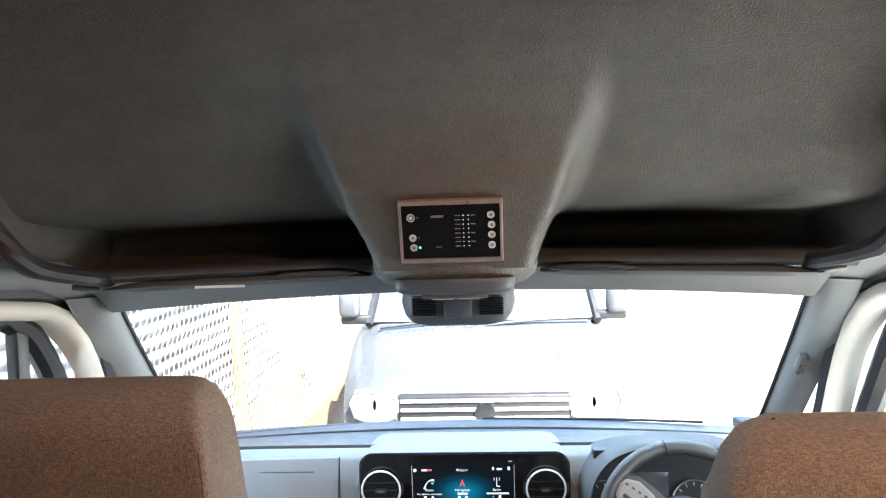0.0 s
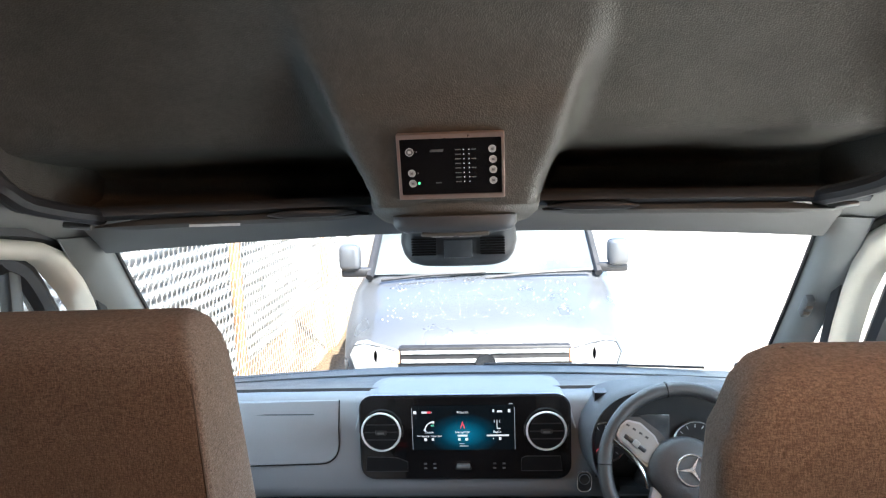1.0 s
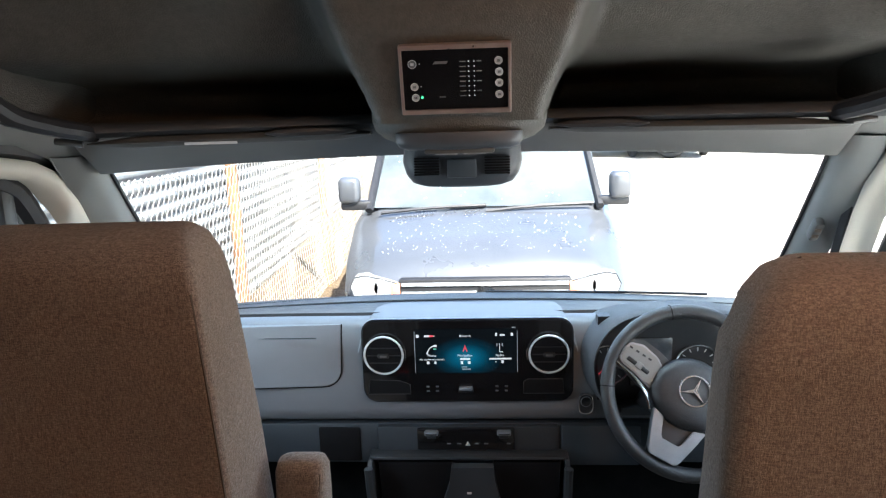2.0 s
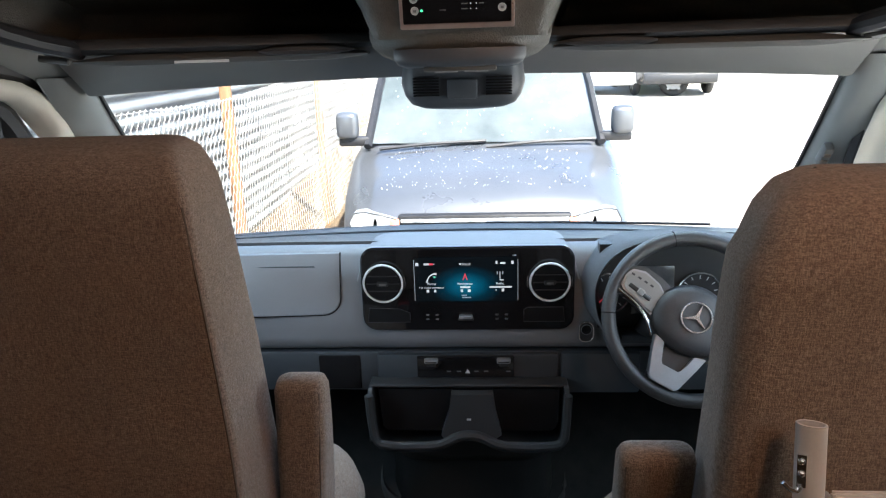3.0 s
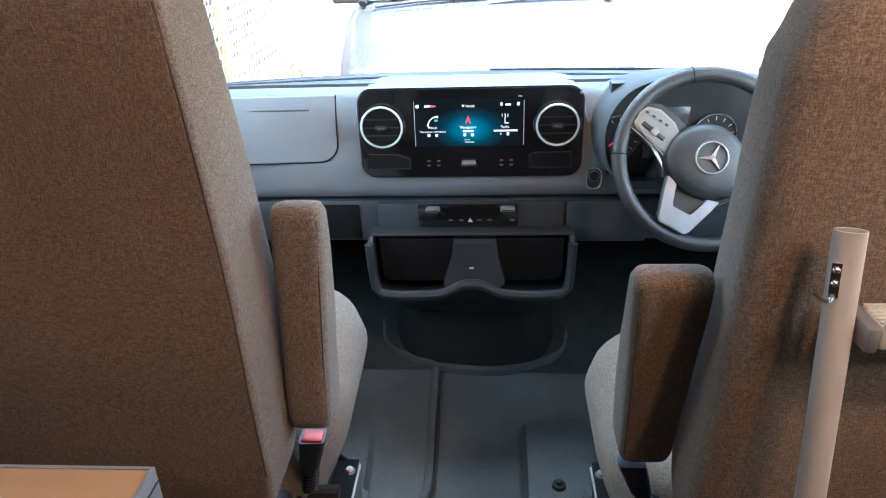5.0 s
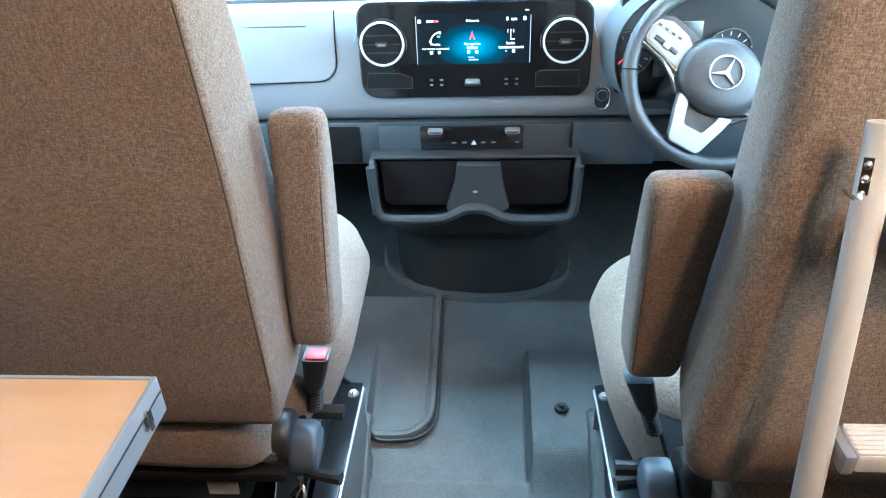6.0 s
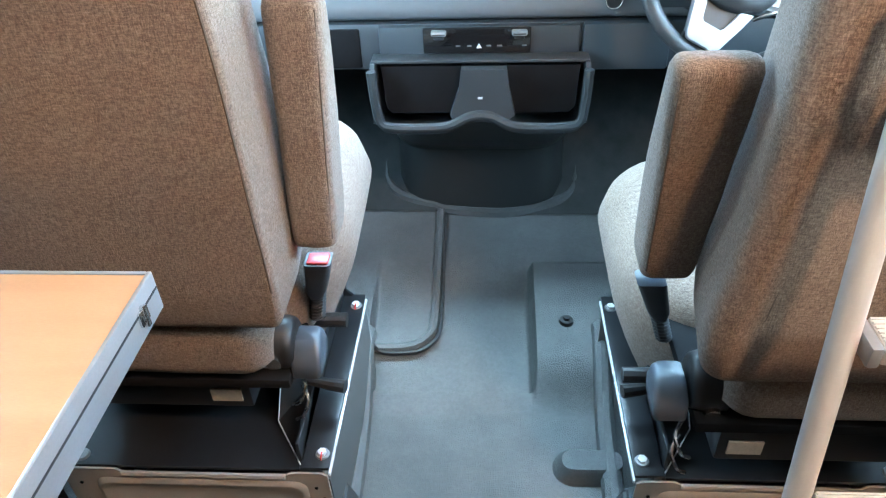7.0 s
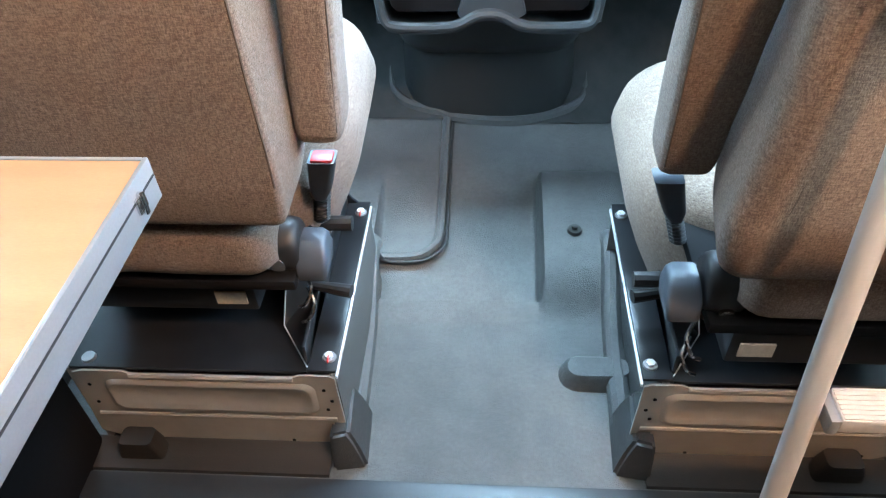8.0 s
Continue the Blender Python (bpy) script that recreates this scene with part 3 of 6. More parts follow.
def floor_height(x, y):
    z = lerp_table([(1.0, REAR_FLOOR), (1.86, REAR_FLOOR), (1.95, -0.045), (2.1, -0.004), (2.45, 0.055), (2.56, 0.1), (2.78, 0.4)], y)
    # smooth raised foot plateau on the passenger side
    edge = max(0.0, min(1.0, (-0.098 - x) / 0.02)) * max(0.0, min(1.0, (y - 2.007) / 0.025))
    z += 0.012 * edge
    # sunk well in the middle and the driver's side pad
    well = softstep((0.13 - x) / 0.012) * softstep((x + 0.255) / 0.012) * softstep((y - 1.912) / 0.014)
    pad = softstep((x - 0.122) / 0.013) * softstep((y - 1.86) / 0.12) * softstep((2.265 - y) / 0.03)
    z += 0.04 * pad - 0.03 * well * softstep((2.3 - y) / 0.2)
    return z


def make_floor():
    bm = fresh()
    xs = [-0.86 + 0.02 * i for i in range(29)] + [-0.28 + 0.005 * i for i in range(119)] + [0.32 + 0.02 * i for i in range(28)]
    ys = [1.44 + 0.006 * i for i in range(229)]
    grid = [[bm.verts.new((x, y, floor_height(x, y))) for x in xs] for y in ys]
    for a, b in zip(grid, grid[1:]):
        for i in range(len(xs) - 1):
            bm.faces.new((a[i], a[i + 1], b[i + 1], b[i]))
    mat = solid("floor", bm, MAT, "dark grey moulded rubber cab floor mat", "floor", "structure", smooth=60)
    # dark sheet over the mat's front, painting the shade under the dashboard
    toe = fresh()
    cols = [-0.86 + 0.02 * i for i in range(87)]
    rows = [[toe.verts.new((x, y, floor_height(x, y) + 0.006)) for x in cols] for y in [2.445 + 0.0225 * i for i in range(16)]]
    for a, b in zip(rows, rows[1:]):
        for i in range(86):
            toe.faces.new((a[i], a[i + 1], b[i + 1], b[i]))
    part("toe_board", toe, FOOT_SHADE, mat, "toe board darkened as the footwell's shade", 60)
    ridge = smooth_path([(-0.27, 2.032), (-0.2, 2.03), (-0.145, 2.038), (-0.11, 2.075), (-0.103, 2.15), (-0.103, 2.3), (-0.104, 2.455)], 5)
    part("mat_ridge", tube(fresh(), [(p[0], p[1], floor_height(p[0], p[1]) + 0.003) for p in ridge], 0.012, 8), MAT, mat, "raised rubber edge")
    # black line along the ridge's foot, added because flat light left it faint
    part("mat_ridge", tube(fresh(), [(p[0] + 0.016, p[1] - 0.014, floor_height(p[0], p[1]) + 0.001) for p in ridge], 0.0045, 8), BLACK, mat)
    # raised ribs along the seat boxes and a moulded finger pull
    for x, xf, ya, yb in ((-0.236, -0.252, 1.58, 2.03), (0.264, 0.279, 1.60, 2.05)):
        pts = smooth_path([(x, ya, REAR_FLOOR - 0.01), (x, ya + 0.03, REAR_FLOOR + 0.012), ((x + xf) / 2, 1.83, REAR_FLOOR + 0.016), (xf, yb - 0.05, floor_height(0.2, yb - 0.06) + 0.014), (xf, yb, floor_height(0.2, yb) - 0.01)], 5)
        part("mat_rib", tube(fresh(), pts, 0.022, 10), MAT, mat)
        s = 1 if x > 0 else -1
        # the mat turned up against the seat box
        ins = 0.06 if s > 0 else 0.006
        flap = [[(s * (0.237 + ins), y, 0.13), (s * (0.232 + ins), y, 0.125), (s * (0.23 + ins), y, REAR_FLOOR + 0.04), (s * (0.228 + ins), y, REAR_FLOOR + 0.012), (s * (0.224 + ins), y, REAR_FLOOR - 0.006), (s * (0.237 + ins), y, REAR_FLOOR - 0.01)] for y in (1.554, 1.6, 1.75, 1.9, 1.985)]
        part("mat_upturn", loft(fresh(), flap), MAT, mat, "rubber mat turned up at the seat box")
    bm = fresh()
    loft(bm, [[(px, py, REAR_FLOOR - 0.004 + dz) for px, py in rrect(0.156 + ins, 0.29, 1.69 + ins, 1.768 - ins, 0.036 - ins, 6)] for dz, ins in ((0, -0.006), (0.007, 0.002), (0.024, 0.007), (0.034, 0.016))])
    part("finger_pull", bm, MAT, mat, "rounded rubber boss")
    # push plug on the driver's side
    zf = floor_height(0.204, 2.06)
    plug = part("plug", disc(fresh(), (0.204, 2.06, zf - 0.002), 0.017, 0.007, "z", 20, 0.015), BLACK, mat, "round black push plug")
    part("plug_head", disc(fresh(), (0.204, 2.06, zf), 0.007, 0.013, "z", 6), BLACK, plug)
    for x0, x1 in ((-0.262, -0.2), (0.236, 0.3)):
        bm = fresh()
        side = 1 if x0 < 0 else -1
        a, b = (x0, x1) if side > 0 else (x1, x0)
        loft(bm, [[(a, 1.50 + ins * 0.6, z0), (b - side * ins, 1.51 + ins * 0.6, z0), (b - side * (0.006 + ins), 1.63, z0), (a, 1.64, z0)] for z0, ins in ((REAR_FLOOR - 0.003, 0), (REAR_FLOOR + 0.02, 0.004), (REAR_FLOOR + 0.06, 0.016), (REAR_FLOOR + 0.085, 0.03))])
        bmesh.ops.bevel(bm, geom=bm.edges[:], offset=0.006, segments=2, affect="EDGES")
        part("corner_boot", bm, BOOT, mat, "rubber corner boot")
    bm = boxed(-0.9, 0.9, 1.43, 1.484, REAR_FLOOR - 0.02, REAR_FLOOR + 0.006, 0.004)
    solid("threshold_trim", bm, KICK, "grey metal threshold strip across the floor", "trim", "structure")
    solid("rear_floor", boxed(-1.13, 1.13, -2.6, 1.43, REAR_FLOOR - 0.06, REAR_FLOOR - 0.004), surface("rear_lino", (0.028, 0.024, 0.021), (0.045, 0.039, 0.034), 6, 0.5, bump=0.1), "dark vinyl floor of the living area", "floor", "structure")


BOOT = leather_grain("boot_rubber", (0.034, 0.036, 0.039), (0.05, 0.053, 0.056), 0.5, 420, 0.3)
KICK = surface("threshold_metal", (0.028, 0.032, 0.038), (0.042, 0.047, 0.054), 9, 0.42, metal=0.2, bump=0.08, grain=300)
make_floor()
BASE = [(1.30, 2.2), (1.328, 2.22), (1.336, 2.36), (1.36, 2.46), (1.4, 2.46), (1.424, 2.42), (1.436, 2.21), (1.45, 2.155), (1.49, 2.11), (1.532, 2.06), (1.57, 1.99), (1.65, 1.89), (1.75, 1.73), (1.86, 1.5)]
BULGE = [(1.29, 2.05), (1.302, 2.022), (1.32, 2.014), (1.348, 2.008), (1.466, 1.975), (1.53, 1.95), (1.6, 1.89), (1.7, 1.77), (1.8, 1.58)]
HALF = [(1.29, 0.11), (1.31, 0.145), (1.34, 0.163), (1.43, 0.2), (1.53, 0.228), (1.6, 0.25)]


def headliner_depth(x, z):
    cx = 0.012
    if z > 1.47:
        u = z - 1.45
        profile = 2.146 - 0.84 * u - 1.77 * u * u
    else:
        profile = lerp_table(BASE, z)
    base = profile - 0.40 * (x - cx) ** 2 - 0.5 * max(0.0, abs(x) - 0.62) ** 1.5
    if z > 1.74:
        return base
    front = lerp_table(BULGE, z) - 0.1 * (x - cx) ** 2
    k = softstep(1 - (abs(x - cx) - lerp_table(HALF, z) + 0.022) / 0.05) * softstep((1.74 - z) / 0.26)
    return base + (min(front, base) - base) * k


def make_headliner():
    zs = [1.335, 1.342, 1.35, 1.36, 1.375, 1.39, 1.4, 1.405, 1.412, 1.416, 1.421, 1.426, 1.43, 1.44, 1.45, 1.46, 1.47] + [1.48 + 0.01 * i for i in range(20)] + [1.70, 1.73, 1.76, 1.8, 1.83, 1.86]
    xs = [-0.86 + 0.01 * i for i in range(173)]
    bm = fresh()
    grid = [[bm.verts.new((x, headliner_depth(x, z), z)) for x in xs] for z in zs]
    for a, b in zip(grid, grid[1:]):
        for i in range(len(xs) - 1):
            bm.faces.new((a[i], a[i + 1], b[i + 1], b[i]))
    for _ in range(2):
        bmesh.ops.smooth_vert(bm, verts=[v for v in bm.verts if not v.is_boundary], factor=0.5, use_axis_x=False, use_axis_y=True, use_axis_z=False)
    head = solid("ceiling", bm, HEAD, "dark grey grained moulded overcab headliner", "ceiling", "structure", smooth=70)
    # rounded foot of the middle console
    bm = fresh()
    rings = []
    for z, w, y in ((1.352, 0.158, 2.012), (1.34, 0.157, 2.006), (1.322, 0.152, 2.008), (1.306, 0.135, 2.018), (1.296, 0.11, 2.035), (1.292, 0.08, 2.06)):
        arc = [(0.012 + w * c, y + 0.055 * abs(c) ** 3.5, z) for c in [math.cos(math.pi * i / 24) for i in range(25)]]
        arc += [(0.012 - w, 2.23, z), (0.012 + w, 2.23, z)]
        rings.append(arc)
    loft(bm, rings)
    part("console_foot", bm, HEAD, head, smooth=60)
    # lip below the recess, either side of the console
    for s in (-1, 1):
        rings = []
        for i in range(25):
            x = s * (0.16 + (0.70 - 0.16) * i / 24) + 0.012
            y = 2.185 - 0.40 * x * x
            prof = [(y + 0.05, 1.346), (y + 0.03, 1.35), (y + 0.006, 1.351), (y - 0.012, 1.344), (y - 0.016, 1.334), (y - 0.004, 1.325), (y + 0.05, 1.324)]
            rings.append([(x, py, pz) for py, pz in prof])
        part("lip", loft(fresh(), rings), TRAY, head, "smooth grey moulded lip", 60)
    return head


make_headliner()


def make_visor(s):
    visor = thing("sun_visor", "dark grey padded sun visor folded up above the windscreen", "sun visor", (s * 0.4, 2.15, 1.31), "pair of sun visors")
    rings = []
    for i in range(21):
        k = i / 20
        x = s * (0.175 + (0.655 - 0.175) * k) + 0.008
        y = 2.185 - 0.42 * x * x
        t = 0.010 * min(1.0, 6 * k + 0.25, 6 * (1 - k) + 0.25)
        back = 0.1 * min(1, 0.4 + 3 * k)
        rings.append([(x, y - 0.014 + py, 1.314 + pz * t) for py, pz in ((0, 0), (0.006, 0.85), (0.02, 1.1), (back, 1.0), (back, -0.6), (0.02, -1), (0.006, -0.85))])
    part("pad", loft(fresh(), rings), LIP, visor, smooth=60)
    pts = [(s * x, 2.166 - 0.42 * x * x, 1.322) for x in (0.19, 0.22, 0.26, 0.3, 0.34, 0.36)]
    part("grip", tube(fresh(), pts, [0.002, 0.007, 0.009, 0.009, 0.007, 0.002], 8), BLACK, visor)
    if s < 0:
        part("label", boxed(-0.5, -0.4, 2.068, 2.0695, 1.306, 1.311), LIGHTINK, visor, "pale paper label")
    part("hinge_rod", tube(fresh(), [(s * 0.655, 2.0, 1.315), (s * 0.70, 1.99, 1.322)], 0.006, 8), LIP, visor)


make_visor(-1)
make_visor(1)


def make_header_and_pillars():
    # header over the windscreen
    rings = []
    for i in range(41):
        x = -0.735 + 1.47 * i / 40
        y = 2.315 - 0.2 * x * x
        zb = 1.262 - 0.018 * (x / 0.75) ** 2
        rings.append([(x, y, zb), (x, y - 0.02, zb + 0.002), (x, y - 0.10 , zb + 0.062), (x, y - 0.11, zb + 0.085), (x, y + 0.05, zb + 0.09), (x, y + 0.03, zb + 0.01)])
    solid("trim_header", loft(fresh(), rings), HEADER, "grey windscreen header trim", "trim", "structure", smooth=50)
    for s in (-1, 1):
        rings = []
        for k in range(13):
            t = k / 12
            z = 1.285 - 0.50 * t
            y = 2.165 + 0.50 * t ** 1.05
            xi = 0.744 + 0.058 * t
            w = 0.05 - 0.004 * t
            rings.append([(s * xi, y + 0.05, z), (s * (xi + 0.004), y + 0.01, z), (s * (xi + 0.02), y - 0.025, z), (s * (xi + 0.05), y - 0.045, z), (s * (xi + w), y - 0.05, z), (s * (xi + w + 0.016), y - 0.02, z), (s * (xi + w + 0.016), y + 0.07, z)])
        pil = solid("a_pillar_left" if s < 0 else "a_pillar_right", loft(fresh(), rings), TRIMGREY, "grey plastic windscreen pillar trim", "pillar", "structure", smooth=60)
        part("seal", tube(fresh(), [(s * (0.742 + 0.058 * t), 2.215 + 0.5 * t ** 1.05, 1.285 - 0.5 * t) for t in [i / 10 for i in range(11)]], 0.005, 6), BLACK, pil, "black windscreen seal")
        if s > 0:
            clip = part("clip", moved(boxed(-0.009, 0.011, -0.012, 0.012, -0.028, 0.028, 0.005), pose(0.772, 2.338, 1.075, 40, 0, 0)), LIP, pil, "small grey clip")
            for dz in (-0.01, 0.01):
                part("clip_slot", moved(boxed(-0.0075, 0.0065, -0.0145, 0, dz - 0.005, dz + 0.005, 0.002), pose(0.772, 2.338, 1.075, 40, 0, 0)), PIPING, clip)
    # windscreen
    rows = []
    for k in range(7):
        t = k / 6
        rows.append([(x, 2.32 + 0.53 * t - 0.2 * x * x, 1.275 - 0.50 * t) for x in [(-0.83 + 1.66 * i / 24) for i in range(25)]])
    bm = loft(fresh(), rows, caps=False, closed=False)
    bmesh.ops.solidify(bm, geom=bm.faces[:], thickness=0.005)
    win = solid("window_1", bm, GLASS, "large sloping clear windscreen", "windscreen", "structure", smooth=60)
    win.visible_shadow = False
    part("wiper", tube(fresh(), smooth_path([(-0.72, 2.70, 0.812), (-0.3, 2.83, 0.804), (0.05, 2.85, 0.8), (0.3, 2.85, 0.8)], 6), 0.004, 6), BLACK, win, "black wiper blade")
    part("wiper", tube(fresh(), smooth_path([(0.05, 2.86, 0.806), (0.4, 2.83, 0.808), (0.68, 2.76, 0.816)], 6), 0.004, 6), BLACK, win)
    part("lower_seal", tube(fresh(), [(x, 2.845 - 0.2 * x * x, 0.79) for x in [-0.8 + 0.08 * i for i in range(21)]], 0.016, 6), BLACK, win)


make_header_and_pillars()


def make_sides():
    for i, s in ((1, -1), (2, 1)):
        # cream door surround with its opening
        bm = fresh()
        inner = [(1.0, 1.29), (1.6, 1.288), (1.96, 1.266), (2.09, 1.246), (2.145, 1.216), (2.197, 1.165), (2.237, 1.11), (2.274, 1.03), (2.308, 0.94), (2.385, 0.78), (2.44, 0.5)]
        outer = [(1.0, 1.345), (1.6, 1.335), (1.95, 1.308), (2.09, 1.286), (2.165, 1.258), (2.215, 1.205), (2.25, 1.14), (2.285, 1.06), (2.32, 0.96), (2.40, 0.78), (2.46, 0.5)]
        rings = []
        for (ya, za), (yb, zb) in zip(inner, outer):
            rings.append([(s * 0.825, ya, za), (s * 0.806, ya + 0.2 * (yb - ya), za + 0.2 * (zb - za)), (s * 0.8, (ya + yb) / 2, (za + zb) / 2), (s * 0.806, ya + 0.85 * (yb - ya), za + 0.85 * (zb - za)), (s * 0.83, yb, zb), (s * 0.86, yb, zb), (s * 0.86, ya, za)])
        loft(bm, rings)
        side = solid("door_surround_left" if s < 0 else "door_surround_right", bm, CREAM, "cream moulded surround above the cab door", "trim", "structure", smooth=60)
        # black strip laid in as the shadow between surround and pillar
        part("door_seal", tube(fresh(), smooth_path([(s * 0.824, yb + 0.022, zb + 0.014) for yb, zb in outer[1:]], 3), 0.022, 8), BLACK, side, "black strip for the shadowed gap at the pillar")
        # grey side cheek of the headliner above the surround
        low, high = [], []
        for k in range(15):
            y = 0.9 + (2.22 - 0.9) * k / 14
            zb = lerp_table([(1.0, 1.36), (1.6, 1.345), (1.9, 1.325), (2.03, 1.312), (2.12, 1.285), (2.22, 1.24)], y)
            low.append([(s * 0.822, y, zb), (s * 0.79, y, zb + 0.006), (s * 0.755, y, zb + 0.022), (s * 0.738, y, zb + 0.042), (s * 0.742, y, zb + 0.055), (s * 0.86, y, zb + 0.055), (s * 0.86, y, zb)])
            high.append([(s * 0.746, y, zb + 0.055), (s * 0.735, y, zb + 0.2), (s * 0.8, y, 1.75), (s * 0.86, y, 1.75), (s * 0.86, y, zb + 0.055)])
        part("cheek", loft(fresh(), low), TRIMGREY, side, "grey side cheek", 60)
        part("upper_cheek", loft(fresh(), high), HEAD, side, "dark grained upper cheek", 60)
        # the door with its window frame
        door = thing("door_%d" % i, "cab door with black window frame and quarter light", "door", (s * 0.87, 1.9, 0.2), kind="structure")
        part("door_panel", boxed(*sorted((s * 0.84, s * 0.92)), 1.0, 2.9, -0.2, 0.78, 0.02), DASHLOW, door, "black lower door panel")
        bm = tube(fresh(), smooth_path([(s * 0.865, 1.0, 1.28), (s * 0.865, 1.9, 1.275), (s * 0.868, 2.05, 1.25), (s * 0.87, 2.13, 1.19), (s * 0.873, 2.25, 0.99), (s * 0.876, 2.38, 0.77)], 5), 0.026, 8)
        part("window_frame", bm, BLACK, door, "black window frame")
        part("divider", boxed(*sorted((s * 0.852, s * 0.88)), 2.045, 2.082, 0.76, 1.262, 0.006), BLACK, door, "black upright divider")
        for ya, yb in ((1.36, 2.05), (2.08, 2.3)):
            pg = part("pane", boxed(*sorted((s * 0.868, s * 0.872)), ya, yb, 0.77, 1.265), GLASS, door, "clear side glass")
            pg.visible_shadow = False
        # unseen outer skin behind the door: closes the living area, widened to block sun
        skin = fresh()
        ya, yb, za, zb = FILL_OPENING
        lo = REAR_FLOOR - 0.3
        for b in ((-2.6, 1.35, lo, 2.08),) if s < 0 else ((-2.6, ya, lo, 2.08), (yb, 1.35, lo, 2.08), (ya, yb, lo, za), (ya, yb, zb, 2.08)):
            box(skin, *sorted((s * 1.13, s * 1.17)), *b)
        solid("wall_left" if s < 0 else "wall_right", skin, LIVING, "unseen brown side wall of the living area, widened to block sun", "wall", "structure")
        solid("wall_step_left" if s < 0 else "wall_step_right", boxed(*sorted((s * 0.862, s * 1.13)), 1.31, 1.35, REAR_FLOOR - 0.3, 2.08), LIVING, "unseen brown wall return beside the cab, added to block sun", "wall", "structure")
        # overcab side: wide against the sun, dark so the headliner recess reads black
        solid("roof_side_left" if s < 0 else "roof_side_right", boxed(*sorted((s * 0.862, s * 1.17)), 1.35, 2.5, 1.37, 2.08), LIP, "unseen dark overcab side, widened to block sun", "wall", "structure")
    solid("wall_rear", boxed(-1.17, 1.17, -2.64, -2.6, REAR_FLOOR - 0.3, 2.12), LIVING, "brown wood-lined rear wall of the living area", "wall", "structure")
    # unseen roof, made tall so the body's shadow reaches the parked van
    solid("roof", boxed(-1.17, 1.17, -2.64, 2.5, 2.08, 2.42), CREAM, "unseen cream roof of the living area, raised to lengthen its shadow", "ceiling", "structure")
    solid("bulkhead", boxed(-1.17, 1.17, 2.5, 2.54, 1.37, 2.14), LIP, "unseen dark filler at the overcab front", "wall", "structure")
    solid("firewall", boxed(-0.86, 0.86, 2.78, 2.84, -0.2, 0.76), DASHLOW, "black bulkhead below the dashboard", "wall", "structure")
    solid("underside", boxed(-0.95, 0.95, 1.4, 3.3, -0.22, -0.18), VOID, "dark underside of the cab", "floor", "structure")
    lamp = thing("ceiling_lamp", "round warm ceiling lamp", "ceiling lamp", (LAMP[0], LAMP[1], 2.08))
    part("rim", tube(fresh(), [(LAMP[0] + 0.1 * math.cos(a), LAMP[1] + 0.1 * math.sin(a), 2.07) for a in [2 * math.pi * i / 24 for i in range(24)]], 0.01, 6, closed=True), ALU, lamp)
    part("diffuser", disc(fresh(), (LAMP[0], LAMP[1], 2.065), 0.095, 0.012, "z", 24), emitter("warm_diffuser", (1.0, 0.7, 0.45), 1.0), lamp)

    # partition and side window are added, out of view, for the fill lamp
    ya, yb, za, zb = FILL_OPENING
    bm = fresh()
    for b in ((0.55, ya, REAR_FLOOR - 0.06, 2.08), (yb, 1.31, REAR_FLOOR - 0.06, 2.08), (ya, yb, REAR_FLOOR - 0.06, za), (ya, yb, zb, 2.08)):
        box(bm, 0.9, 1.13, *b)
    solid("wall_partition", bm, LIVING, "unseen brown wall added around the fill lamp's window", "wall", "structure")
    win = thing("fill_window", "unseen side window added to hold the fill lamp", "window", (0.9, (ya + yb) / 2, za), kind="structure")
    for b in ((ya - 0.02, yb + 0.02, za - 0.02, za), (ya - 0.02, yb + 0.02, zb, zb + 0.02), (ya - 0.02, ya, za, zb), (yb, yb + 0.02, za, zb)):
        part("window_frame", boxed(0.893, 0.9, *b, 0.002), CREAM, win, "cream window frame")
    part("pane", boxed(1.15, 1.154, ya, yb, za, zb), GLASS, win, "clear glass pane").visible_shadow = False


make_sides()


def make_grab_handle(s):
    h = thing("grab_handle", "black moulded grab handle above the door", "grab handle", (s * 0.7, 1.85, 1.38), "pair of grab handles")
    pts = smooth_path([(s * 0.745, 1.79, 1.435), (s * 0.71, 1.80, 1.43), (s * 0.69, 1.815, 1.395), (s * 0.68, 1.85, 1.368), (s * 0.665, 1.92, 1.350), (s * 0.65, 1.985, 1.338), (s * 0.655, 2.03, 1.33)], 5)
    part("bar", tube(fresh(), pts, [0.022] * 6 + [0.018] * 10 + [0.016] * (len(pts) - 16), 10), BLACK, h)
    part("bolt_cover", moved(disc(fresh(), (0, 0, 0), 0.009, 0.006, "y", 14), pose(s * 0.706, 1.775, 1.425)), VOID, h)


make_grab_handle(-1)
make_grab_handle(1)


